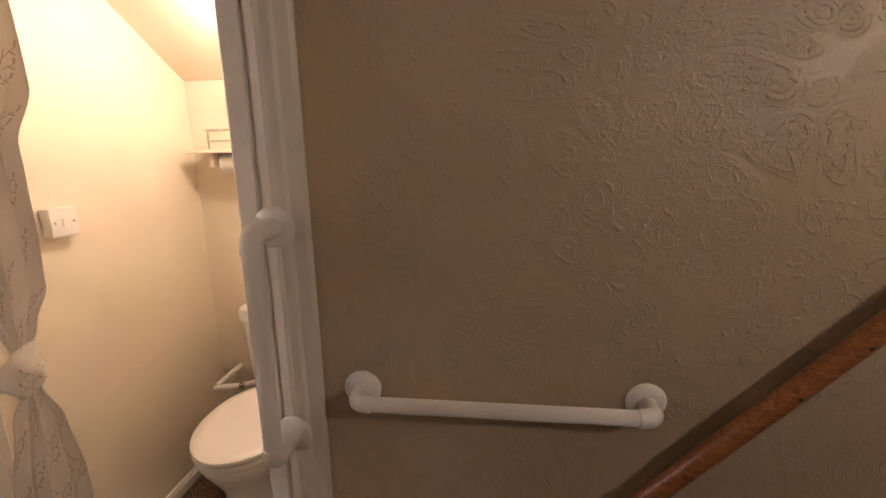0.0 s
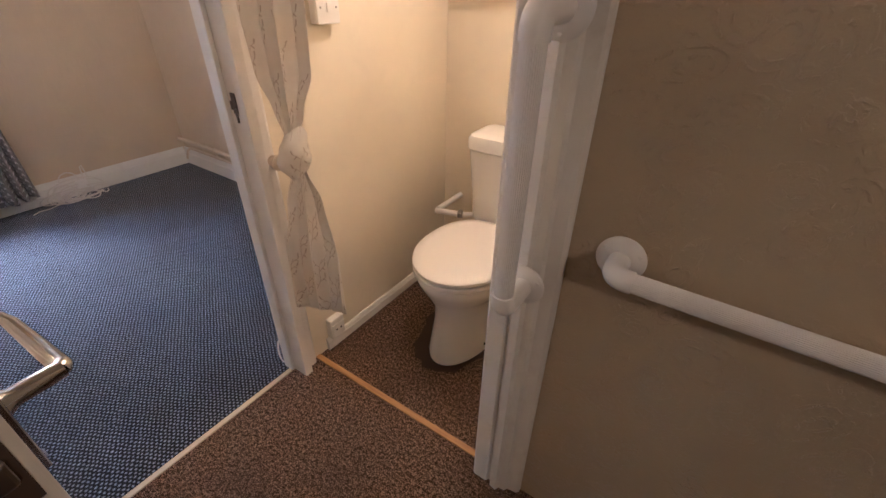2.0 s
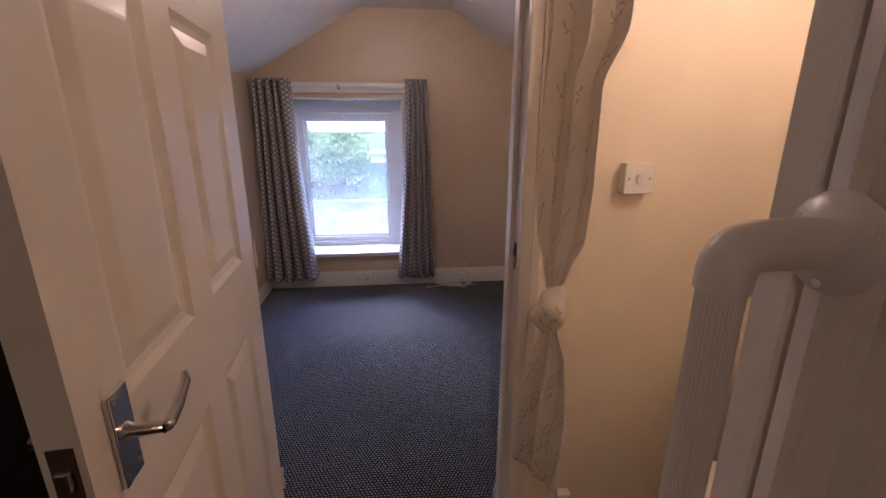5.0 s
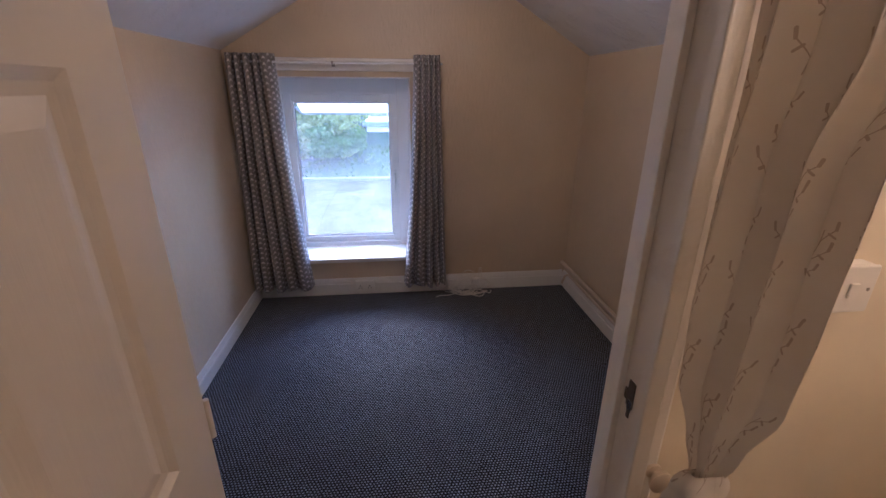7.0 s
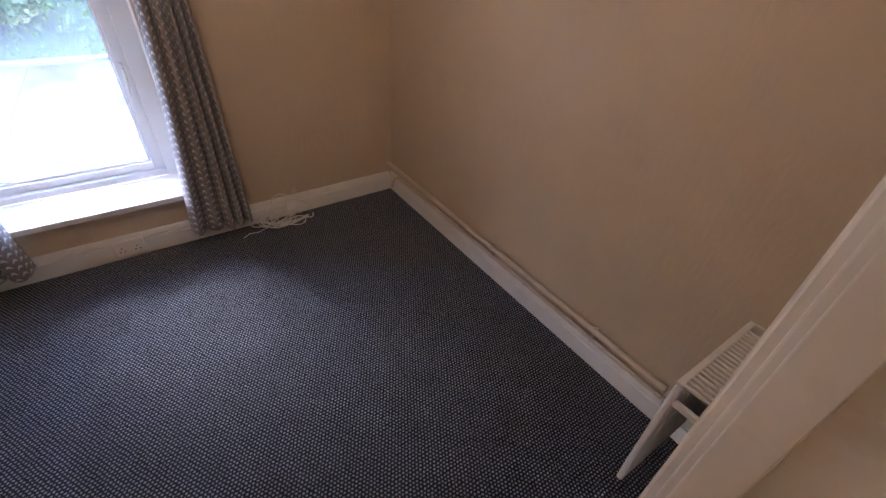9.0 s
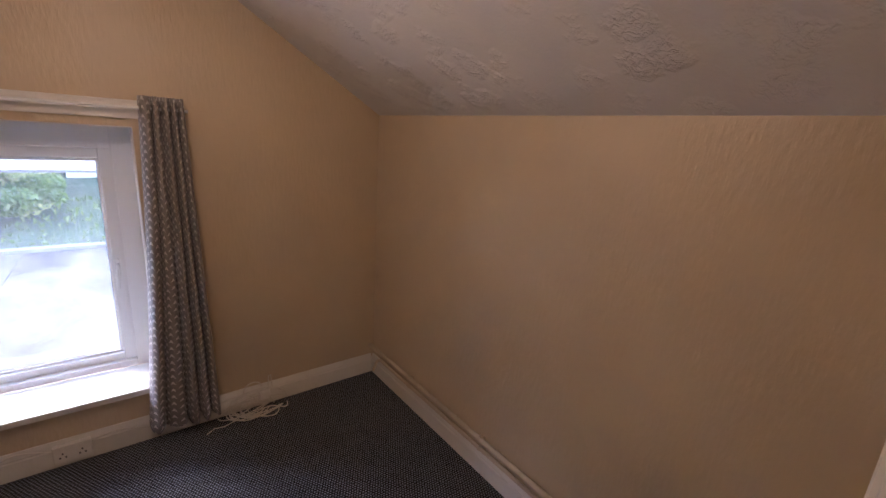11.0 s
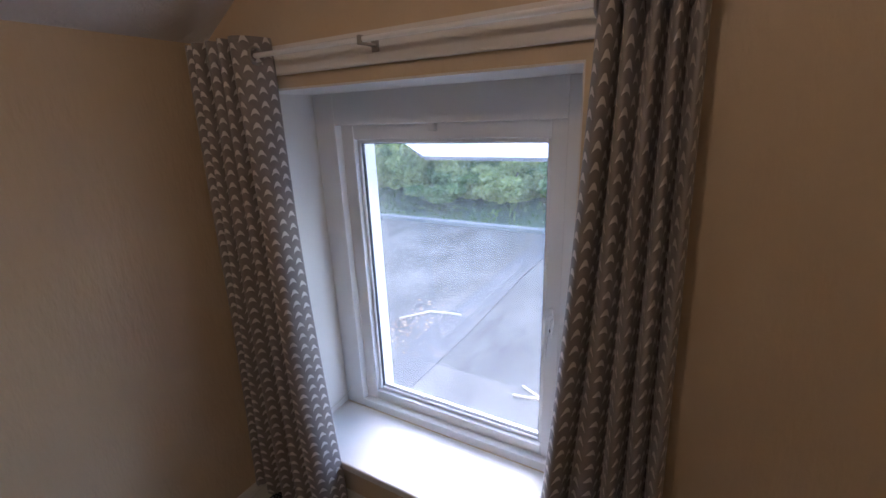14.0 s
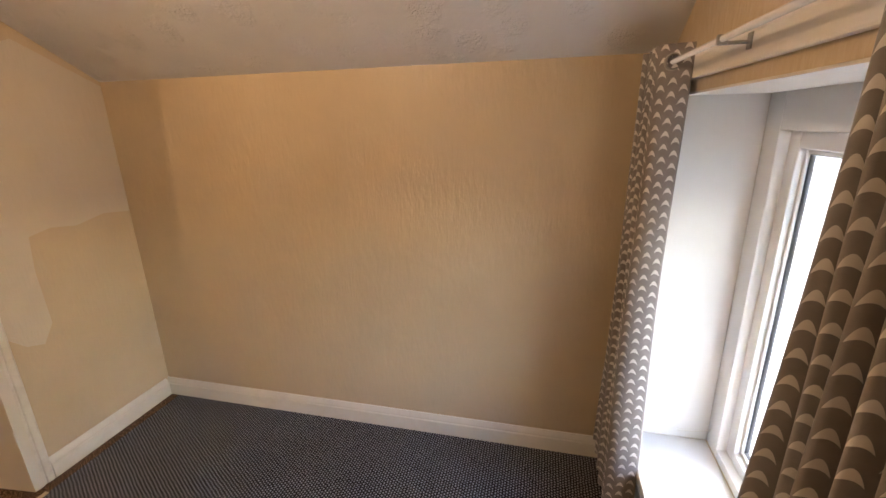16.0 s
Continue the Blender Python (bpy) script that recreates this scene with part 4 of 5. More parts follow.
# heating pipes on the right wall
for z, off, name in ((0.205, 0.02, "upper"), (0.150, 0.016, "lower")):
    y = Y_RIGHT - off - 0.012
    ob = thing("heating_pipe", (-2.6, y, z), "cream painted copper heating pipe clipped along the wall", "pipe", "heating pipes")
    if name == "upper":
        pts = [Vector((X_WIN + 0.005, y, z)), Vector((-1.60, y, z))]
    else:
        pts = [Vector((-1.60, y, z))] + bend((-1.7, y, z), (X_WIN + 0.13, y, z), (X_WIN + 0.13, y - 0.03, z - 0.03), 0.03) + bend((X_WIN + 0.13, y - 0.01, z - 0.02), (X_WIN + 0.125, y - 0.035, z - 0.06), (X_WIN + 0.125, y - 0.035, 0.0), 0.02)
    part("pipe", tube(pts, 0.014 if name == "upper" else 0.009, 14), M_PIPE, ob, "", True)
    for x in (-3.3, -2.65, -1.95):
        c = tube([(x - 0.006, y, z), (x + 0.006, y, z)], 0.0175 if name == "upper" else 0.0125, 12)
        box(x - 0.005, x + 0.005, y, Y_RIGHT, z - 0.006, z + 0.006, 0.001, c)
        box(x - 0.004, x + 0.004, y - 0.004, y + 0.006, z + 0.01, z + 0.024, 0.001, c)
        part("clip", c, M_PIPE, ob)

radiator = thing("radiator", (X_DOOR - 0.08, 1.58, 0.13), "white double-panel radiator with a slotted top grille", "radiator")
RX0, RX1, RY0, RY1, RZ0, RZ1 = -1.51, -1.40, 1.375, 1.79, 0.15, 0.675
for x0 in (RX0, RX1 - 0.02):
    own = box(x0, x0 + 0.02, RY0 + 0.01, RY1 - 0.01, RZ0, RZ1 - 0.02, 0.006)
    for k in range(9):
        y = RY0 + 0.035 + k * 0.04
        box(x0 - 0.004, x0 + 0.024, y - 0.011, y + 0.011, RZ0 + 0.04, RZ1 - 0.06, 0.006, own)
    part("panel", own, M_WHITE, radiator)
part("strap", box(RX0 + 0.02, RX1 - 0.02, RY0 + 0.012, RY0 + 0.026, RZ1 - 0.09, RZ1 - 0.07, 0.002), M_WHITE, radiator)
part("side_cover", box(RX0, RX1, RY1 - 0.008, RY1, RZ0 + 0.01, RZ1, 0.003), M_WHITE, radiator)
own = box(RX0, RX0 + 0.018, RY0 + 0.009, RY1 - 0.009, RZ1 - 0.012, RZ1, 0.003)
box(RX1 - 0.018, RX1, RY0 + 0.009, RY1 - 0.009, RZ1 - 0.012, RZ1, 0.003, own)
for k in range(19):
    y = RY0 + 0.02 + k * 0.019
    box(RX0 + 0.018, RX1 - 0.018, y - 0.005, y + 0.005, RZ1 - 0.010, RZ1 - 0.002, 0.001, own)
part("grille", own, M_WHITE, radiator, "slotted top grille")
part("bracket", box(RX1, X_DOOR, 1.48, 1.51, 0.2, 0.5), M_STEEL, radiator)
part("bracket", box(RX1, X_DOOR, 1.67, 1.70, 0.2, 0.5), M_STEEL, radiator)
part("valve", tube([(RX0 + 0.06, RY1 + 0.004, 0.195), (RX0 + 0.06, RY1 - 0.02, 0.195), (RX0 + 0.06, RY1 - 0.02, 0.14)], 0.011, 10), M_CHROME, radiator)

# ---------- toilet room ----------
switch = thing("light_switch", (-1.285, 1.185, 1.19), "white surface-mounted light switch casting a shadow on cream wall", "light switch")
part("back_box", box(-1.285, -1.258, 1.143, 1.227, 1.192, 1.276, 0.003), M_PLASTIC, switch)
part("plate", box(-1.258, -1.250, 1.142, 1.228, 1.191, 1.277, 0.003), M_PLASTIC, switch)
part("rocker", box(-1.250, -1.245, 1.177, 1.193, 1.221, 1.247, 0.0015), M_PLASTIC, switch)
for y in (1.155, 1.215):
    part("screw", lathe([(0.0032, 0), (0.0032, 0.001), (0.001, 0.0014)], (-1.25, y, 1.234), "x", 10), M_STEEL, switch)

outlet = thing("cable_outlet", (-1.27, 1.045, 0.055), "small white cable outlet box above the skirting", "outlet box")
part("case", box(-1.285, -1.255, 1.012, 1.082, 0.058, 0.15, 0.004), M_PLASTIC, outlet)
part("cover", box(-1.255, -1.251, 1.016, 1.078, 0.062, 0.125, 0.002), M_PLASTIC, outlet)
part("knob", lathe([(0.004, 0), (0.004, 0.002)], (-1.251, 1.035, 0.10), "x", 10), M_DARK, outlet)
part("knob", lathe([(0.004, 0), (0.004, 0.002)], (-1.251, 1.058, 0.10), "x", 10), M_DARK, outlet)

# toilet
TX, TY = -0.864, 1.22
loo = thing("toilet", (TX, 1.5, 0), "white ceramic close-coupled toilet with closed lid", "toilet")


def oval(cx, cy, half_w, front, rear, z, seg=40, squareness=0.0):
    pts = []
    for k in range(seg):
        a = 2 * math.pi * k / seg
        s, c = math.sin(a), math.cos(a)
        ln = front if c > 0 else rear
        w = half_w * (1 + squareness * (0.12 if c < 0 else 0) * abs(c))
        e = 0.85 if c < 0 else 1.0
        pts.append(Vector((cx + w * math.copysign(abs(s) ** e, s), cy - ln * math.copysign(abs(c) ** e, c), z)))
    return pts


def loft(rings, bm=None):
    own = bmesh.new()
    vs = [[own.verts.new(p) for p in r] for r in rings]
    n = len(vs[0])
    for a, b in zip(vs, vs[1:]):
        for k in range(n):
            own.faces.new((a[k], a[(k + 1) % n], b[(k + 1) % n], b[k]))
    own.faces.new(vs[0][::-1]), own.faces.new(vs[-1])
    return merged(own, bm)


BY = 1.432
body = loft([oval(TX, BY, 0.122, 0.238, 0.22, 0.0), oval(TX, BY, 0.122, 0.238, 0.22, 0.02), oval(TX, BY, 0.115, 0.224, 0.22, 0.08), oval(TX, BY, 0.106, 0.206, 0.22, 0.17), oval(TX, BY, 0.112, 0.200, 0.22, 0.24), oval(TX, BY - 0.02, 0.150, 0.21, 0.23, 0.30), oval(TX, BY - 0.03, 0.178, 0.225, 0.24, 0.345), oval(TX, BY - 0.035, 0.186, 0.232, 0.24, 0.375), oval(TX, BY - 0.035, 0.184, 0.230, 0.24, 0.392), oval(TX, BY - 0.035, 0.15, 0.2, 0.22, 0.396)])
part("bowl", body, M_CERAMIC, loo, "", True)
seat = loft([oval(TX, BY - 0.035, 0.186, 0.238, 0.205, 0.400), oval(TX, BY - 0.035, 0.192, 0.244, 0.21, 0.404), oval(TX, BY - 0.035, 0.192, 0.244, 0.21, 0.416), oval(TX, BY - 0.035, 0.188, 0.240, 0.208, 0.420)])
seat_ob = part("seat", seat, M_SEAT, loo, "", True)
lid = loft([oval(TX, BY - 0.035, 0.186, 0.239, 0.23, 0.4260), oval(TX, BY - 0.035, 0.193, 0.246, 0.235, 0.430), oval(TX, BY - 0.035, 0.192, 0.245, 0.235, 0.440), oval(TX, BY - 0.035, 0.183, 0.236, 0.228, 0.447), oval(TX, BY - 0.035, 0.150, 0.20, 0.20, 0.4515), oval(TX, BY - 0.035, 0.05, 0.08, 0.07, 0.454)])
part("lid", lid, M_SEAT, loo, "", True)
for dx in (-0.075, 0.075):
    part("hinge", tube([(TX + dx - 0.014, BY + 0.172, 0.425), (TX + dx + 0.014, BY + 0.172, 0.425)], 0.012, 12), M_SEAT, loo, "", True)
part("shelf", box(TX - 0.14, TX + 0.14, BY + 0.17, 1.84, 0.30, 0.398, 0.02), M_CERAMIC, loo, "", True)


def rounded(cx, cy, hw, hd, z, r=0.04, n=6):
    pts = []
    for sx, sy, a0 in ((1, 1, 0), (-1, 1, 90), (-1, -1, 180), (1, -1, 270)):
        for k in range(n + 1):
            a = radians(a0 + 90 * k / n)
            pts.append(Vector((cx + sx * (hw - r) + r * math.cos(a), cy + sy * (hd - r) + r * math.sin(a), z)))
    return pts


CY = 1.745
tank = loft([rounded(TX, CY + 0.01, 0.145, 0.085, 0.398), rounded(TX, CY + 0.005, 0.155, 0.09, 0.42), rounded(TX, CY, 0.162, 0.098, 0.58), rounded(TX, CY, 0.176, 0.104, 0.728), rounded(TX, CY, 0.172, 0.1, 0.732)])
part("cistern", tank, M_CERAMIC, loo, "", True)
cap = loft([rounded(TX, CY, 0.172, 0.102, 0.7335), rounded(TX, CY - 0.003, 0.180, 0.109, 0.736), rounded(TX, CY - 0.003, 0.180, 0.109, 0.774), rounded(TX, CY - 0.003, 0.172, 0.102, 0.787), rounded(TX, CY - 0.003, 0.15, 0.075, 0.792)])
cap_ob = part("cistern_lid", cap, M_CERAMIC, loo, "", True)
part("flush_button", lathe([(0.024, 0), (0.024, 0.004), (0.019, 0.007)], (TX, CY, 0.791), "z", 24), M_CHROME, cap_ob, "", True)
part("bolt_cap", lathe([(0.008, 0), (0.007, -0.006), (0.002, -0.008)], (TX + 0.113, 1.372, 0.035), "y", 12), M_DARK, loo)

# stained ring of carpet round the foot, with the bowl's shadow painted into it
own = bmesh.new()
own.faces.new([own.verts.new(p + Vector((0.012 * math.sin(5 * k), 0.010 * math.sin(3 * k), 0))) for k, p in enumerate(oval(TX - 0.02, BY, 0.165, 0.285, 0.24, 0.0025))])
structure("carpet_stain_shade", own, M_STAIN_SHADE, "dark stain with painted bowl shadow in the carpet round the toilet foot", "stain")
feed = thing("supply_pipe", (-1.16, 1.8, 0.42), "white boxed overflow pipe with a brass isolating valve", "pipe")
part("pipe", tube([(-1.19, 1.858, 0.405), (-1.19, 1.66, 0.405)], 0.013, 12), M_WHITE, feed, "", True)
part("pipe", tube([(-1.195, 1.652, 0.400), (-1.06, 1.68, 0.408), (-1.0, 1.72, 0.41)], 0.013, 12), M_WHITE, feed, "", True)
part("valve", lathe([(0.016, 0), (0.016, 0.02), (0.010, 0.024), (0.010, 0.03)], (-1.075, 1.675, 0.397), "z", 14), M_STEEL, feed, "", True)

# shelf with wire rack on the back wall
shelf = thing("wall_shelf", (-1.0, 1.8, 1.42), "narrow cream shelf with a wire rack on the back wall", "shelf")
part("board", box(-1.225, -0.75, 1.72, 1.858, 1.433, 1.447, 0.003), M_WC, shelf)
for z in (1.482, 1.526):
    part("rail", tube([(-1.15, 1.848, z), (-1.15, 1.76, z), (-0.8, 1.76, z), (-0.8, 1.848, z)], 0.004, 8), M_CHROME, shelf)
for x in (-1.145, -0.96, -0.805):
    part("post", tube([(x, 1.765, 1.447), (x, 1.765, 1.526)], 0.003, 8), M_CHROME, shelf)
for x in (-1.13, -0.85):
    part("bracket", box(x - 0.01, x + 0.01, 1.74, 1.857, 1.375, 1.432, 0.004), M_WC, shelf)
bowl = thing("paper_roll_holder", (-1.04, 1.78, 1.375), "cream plastic holder hanging under the shelf", "holder")
part("drum", tube([(-1.10, 1.79, 1.390), (-0.96, 1.79, 1.390)], 0.042, 24), M_PLASTIC, bowl, "", True)


def tied_curtain():
    """Narrow cream curtain knotted at half height and hanging in a flare below the knot."""
    ob = thing("door_curtain", (-1.16, 0.93, 0.34), "cream curtain printed with brown twigs, tied in a knot", "curtain")
    own = bmesh.new()
    layer = own.loops.layers.uv.new("UVMap")
    # height, edge by the door frame (x, y), free edge (x, y), depth of folds
    prof = [(2.04, -1.25, 0.895, -1.12, 1.05, 0.030), (1.60, -1.25, 0.892, -1.115, 1.045, 0.030), (1.45, -1.248, 0.890, -1.125, 1.0, 0.030), (1.25, -1.245, 0.892, -1.125, 0.995, 0.028),
            (1.10, -1.238, 0.896, -1.128, 0.990, 0.026), (1.00, -1.205, 0.908, -1.145, 0.962, 0.022), (0.945, -1.188, 0.914, -1.152, 0.945, 0.014), (0.84, -1.185, 0.918, -1.15, 0.945, 0.014),
            (0.74, -1.195, 0.890, -1.118, 0.962, 0.024), (0.55, -1.210, 0.864, -1.090, 0.972, 0.030), (0.34, -1.215, 0.858, -1.082, 0.966, 0.032)]
    nv, nu = 90, 84
    rows = []
    for j in range(nv + 1):
        z = 2.04 + (0.34 - 2.04) * j / nv
        for (z0, *a), (z1, *b) in zip(prof, prof[1:]):
            if z <= z0 + 1e-6 and z >= z1 - 1e-6:
                t = (z0 - z) / (z0 - z1)
                t = t * t * (3 - 2 * t)
                ax, ay, bx, by, dp = (p + (q - p) * t for p, q in zip(a, b))
        across = Vector((bx - ax, by - ay, 0))
        face = Vector((across.y, -across.x, 0)).normalized()
        row = []
        for i in range(nu + 1):
            u = i / nu
            ang = u * 2.3 * 2 * math.pi + 0.9 * math.sin(2.1 * z + 2 * u) + 0.5
            out = 0.5 * dp * math.sin(ang) * (0.8 + 0.2 * math.sin(5 * z)) + 0.006 * math.sin(11 * z + 4 * u)
            k = u + 0.05 * math.sin(2 * ang)
            zz = z + (0.05 * (0.5 - u) + 0.014 * math.sin(ang)) * max(0.0, 0.9 - z) * 1.2
            p = Vector((ax, ay, zz)) + across * k + face * out
            row.append((own.verts.new(p), (u * 0.42, z)))
        rows.append(row)
    for j in range(nv):
        for i in range(nu):
            q = (rows[j][i], rows[j][i + 1], rows[j + 1][i + 1], rows[j + 1][i])
            f = own.faces.new([v for v, _ in q])
            for loop, (_, uv) in zip(f.loops, q):
                loop[layer].uv = uv
    cloth = part("cloth", own, M_TWIG, ob, "", True)
    mod = cloth.modifiers.new("thickness", "SOLIDIFY")
    mod.thickness = 0.0015
    # the knot: a barrel of cloth creased by slanting turns
    knot = bmesh.new()
    klay = knot.loops.layers.uv.new("UVMap")
    n, m = 44, 30
    loops = []
    for a in range(m + 1):
        v = a / m
        mid = Vector((-1.165 - 0.004 * v, 0.930 - 0.008 * math.sin(3 * v), 0.955 - 0.135 * v))
        ring = []
        for q in range(n):
            w = 2 * math.pi * q / n
            r = 0.021 + 0.020 * math.sin(math.pi * v) ** 0.7 + 0.0085 * abs(math.sin(w + 5.2 * v + 0.4 * math.sin(2 * w))) * math.sin(math.pi * v) + 0.003 * math.sin(3 * w - 9 * v)
            ring.append((knot.verts.new(mid + Vector((0.9 * r * math.cos(w), r * math.sin(w), 0.012 * math.sin(w + 1)))), (w * 0.04, 0.9 - v * 0.13)))
        loops.append(ring)
    for a in range(m):
        for q in range(n):
            quad = (loops[a][q], loops[a][(q + 1) % n], loops[a + 1][(q + 1) % n], loops[a + 1][q])
            f = knot.faces.new([p for p, _ in quad])
            for loop, (_, uv) in zip(f.loops, quad):
                loop[klay].uv = uv
    part("knot", knot, M_TWIG, ob, "", True)
    return ob


tied_curtain()
hook = thing("tie_back_knob", (-1.265, 0.915, 0.850), "round cream wooden tie-back knob on the door casing", "knob")
part("knob", lathe([(0.016, 0), (0.016, 0.006), (0.008, 0.010), (0.008, 0.018), (0.022, 0.024), (0.024, 0.032), (0.015, 0.038)], (-1.266, 0.915, 0.850), "x", 20), M_PIPE, hook, "", True)

# ---------- landing fittings ----------
def ribbed(a, b, r, seg=72):
    """A straight tube with very fine grip ribs along it."""
    own = bmesh.new()
    a, b = Vector(a), Vector(b)
    ahead = (b - a).normalized()
    side = ahead.orthogonal().normalized()
    up = ahead.cross(side)
    rings = []
    for p in (a, b):
        rings.append([own.verts.new(p + (r if k % 2 else r - 0.0007) * (math.cos(2 * math.pi * k / seg) * side + math.sin(2 * math.pi * k / seg) * up)) for k in range(seg)])
    for k in range(seg):
        own.faces.new((rings[0][k], rings[0][(k + 1) % seg], rings[1][(k + 1) % seg], rings[1][k]))
    own.faces.new(rings[0][::-1]), own.faces.new(rings[1])
    return own


def grab_rail(f0, f1, out, y_wall, label, r=0.0170):
    """White plastic grab rail: straight tube, two elbows and two round flanges."""
    f0, f1 = Vector(f0), Vector(f1)
    ob = thing("grab_rail", (f0 + f1) / 2, label, "grab rail", "grab rails")
    along = (f1 - f0).normalized()
    o = Vector((0, -out, 0))
    part("tube", ribbed(f0 + o + along * 0.03, f1 + o - along * 0.03, r), M_RAIL, ob, "finely ribbed grip tube")
    for f, s in ((f0, 1), (f1, -1)):
        pts = [f + Vector((0, -0.006, 0))] + bend(f, f + o, f + o + along * s * 0.1, 0.028, 8) + [f + o + along * s * 0.037]
        el = part("elbow", tube(pts, r * 1.16, 24), M_RAIL, ob, "", True)
        part("flange", lathe([(0.044, 0.0), (0.045, -0.004), (0.042, -0.008), (0.028, -0.012), (r * 1.3, -0.014)], (f.x, y_wall, f.z), "y", 36), M_RAIL, ob, "", True)
        for k in range(3):
            a = 2.1 * k + 0.5
            part("screw", lathe([(0.0045, 0), (0.0045, -0.0015), (0.001, -0.002)], (f.x + 0.035 * math.cos(a), y_wall - 0.009, f.z + 0.035 * math.sin(a)), "y", 10), M_RAIL, ob)
    return ob


grab_rail((-0.275, Y_LAND, 0.880), (0.372, Y_LAND, 0.876), 0.068, Y_LAND, "white plastic grab rail fixed level on embossed wallpaper")
grab_rail((-0.433, 0.884, 1.275), (-0.436, 0.884, 0.779), 0.096, 0.886, "white plastic grab rail fixed upright on the door frame", 0.0190)

hand_rail = thing("handrail", (0.6, 0.87, 0.9), "varnished brown wooden stair handrail on a metal bracket", "handrail")
RA, RB = Vector((0.10, 0.872, 0.385)), Vector((2.3, 0.872, 2.70))
RB = RA + (RB - RA).normalized() * 2.2
part("rail", tube([RA, RA + (RB - RA) * 0.01, RA + (RB - RA) * 0.99, RB], [0.018, 0.023, 0.023, 0.018], 20), M_WOOD, hand_rail, "", True)
for t in (0.28, 0.9):
    p = RA + (RB - RA) * t
    part("bracket", tube(bend((p.x, Y_LAND, p.z - 0.055), (p.x, p.y, p.z - 0.05), (p.x, p.y, p.z - 0.015), 0.02), 0.005, 10), M_CHROME, hand_rail, "", True)
for t in (0.35, 0.42):
    p = RA + (RB - RA) * t
    part("screw_hole", lathe([(0.004, 0), (0.003, -0.001)], (p.x, p.y - 0.0235, p.z), "y", 10), M_DARK, hand_rail)

NEWEL = (-0.70, -0.19, 0)
newel = thing("newel_post", NEWEL, "cream painted turned newel post with a ball cap", "newel post")
part("shaft", lathe([(0.030, 0.0), (0.030, 0.22), (0.020, 0.26), (0.024, 0.40), (0.018, 0.58), (0.018, 0.642)], NEWEL, "z", 24), M_PIPE, newel, "", True)
part("collar", lathe([(0.024, 0.640), (0.036, 0.652), (0.038, 0.685), (0.028, 0.708), (0.016, 0.722), (0.016, 0.742)], NEWEL, "z", 28), M_PIPE, newel, "", True)
part("ball_cap", lathe([(0.016, 0.738)] + [(0.047 * math.cos(a), 0.785 + 0.047 * math.sin(a)) for a in (radians(-78 + 12 * k) for k in range(14))] + [(0.004, 0.832)], NEWEL, "z", 28), M_PIPE, newel, "", True)

# lamps: a bare bulb in the toilet, one over the landing, an added unseen fill bulb in the bedroom
for at, mat, drop, label in (((-0.78, 1.43, 1.87), M_BULB, roof_z(1.43), "lit bare bulb hanging from the toilet ceiling"), ((1.42, -0.32, 1.95), M_BULB2, RIDGE, "lit bare bulb hanging from the landing ceiling"), ((-2.50, 0.47, 2.10), M_FILL_BULB, RIDGE, "added unseen fill bulb on a short flex from the bedroom ceiling")):
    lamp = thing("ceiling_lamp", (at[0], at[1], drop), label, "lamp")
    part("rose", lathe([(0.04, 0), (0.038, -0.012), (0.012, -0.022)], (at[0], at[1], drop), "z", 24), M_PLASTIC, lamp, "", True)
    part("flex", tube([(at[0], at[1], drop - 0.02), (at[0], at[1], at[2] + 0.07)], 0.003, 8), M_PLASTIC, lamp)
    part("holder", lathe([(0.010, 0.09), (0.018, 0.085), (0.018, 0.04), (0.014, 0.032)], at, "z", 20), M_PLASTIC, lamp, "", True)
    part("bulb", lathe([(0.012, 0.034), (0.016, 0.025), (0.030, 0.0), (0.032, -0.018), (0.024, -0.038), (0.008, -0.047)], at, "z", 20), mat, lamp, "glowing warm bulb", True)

# ---------- outside the window ----------
structure("roof_flat", box(-8.0, -4.24, -7.0, 4.0, -0.1, 0.05), M_FELT, "weathered grey felt flat roof outside the window", "roof")
structure("roof_strip", prism([(-4.26, -0.74), (-7.98, -0.72), (-7.98, -0.44), (-6.4, -0.47), (-5.3, -0.445), (-4.26, -0.47)], "z", 0.051, 0.057), M_PATCHFELT, "dark repair strip across the felt roof", "roof strip")
structure("roof_kerb", box(-8.12, -8.0, -7.0, 4.0, -0.2, 0.10, 0.01), M_KERB_SUN, "grey raised edge of the flat roof, coloured paler for sunlight", "roof edge")
structure("ground", prism([(-8.12, -3.0), (-8.12, -0.25), (-9.6, 0.08), (-13.0, 0.65), (-20.0, 1.4), (-45.0, 2.2), (-140.0, 2.6), (-140.0, -3.0)], "y", -120, 120), M_GRASS, "rough green garden bank beyond the roof", "ground")


def bank_z(x):
    pts = [(-8.12, -0.25), (-9.6, 0.08), (-13.0, 0.65), (-20.0, 1.4), (-45.0, 2.2)]
    for (x0, z0), (x1, z1) in zip(pts, pts[1:]):
        if x1 <= x <= x0:
            return z0 + (z1 - z0) * (x - x0) / (x1 - x0)
    return -0.6


canopy = thing("canopy", (-4.45, 0.0, 1.34), "pale sheet canopy with a grey edge over the window outside", "canopy")
part("sheet", prism([(-4.24, 1.52), (-4.62, 1.345), (-4.62, 1.335), (-4.24, 1.508)], "y", -0.33, 1.3), M_CANOPY, canopy)
part("edge_trim", box(-4.632, -4.612, -0.33, 1.3, 1.322, 1.345, 0.003), M_GREY, canopy)
part("arch", tube([(-4.60, -0.33, 1.335), (-4.60, -0.40, 1.40), (-4.60, -0.50, 1.415), (-4.60, -0.60, 1.40), (-4.60, -0.70, 1.36)], 0.008, 8), M_GREY, canopy)
house = thing("outbuilding", (-13.4, 2.0, -1.0), "white rendered outbuilding beyond the flat roof", "building")
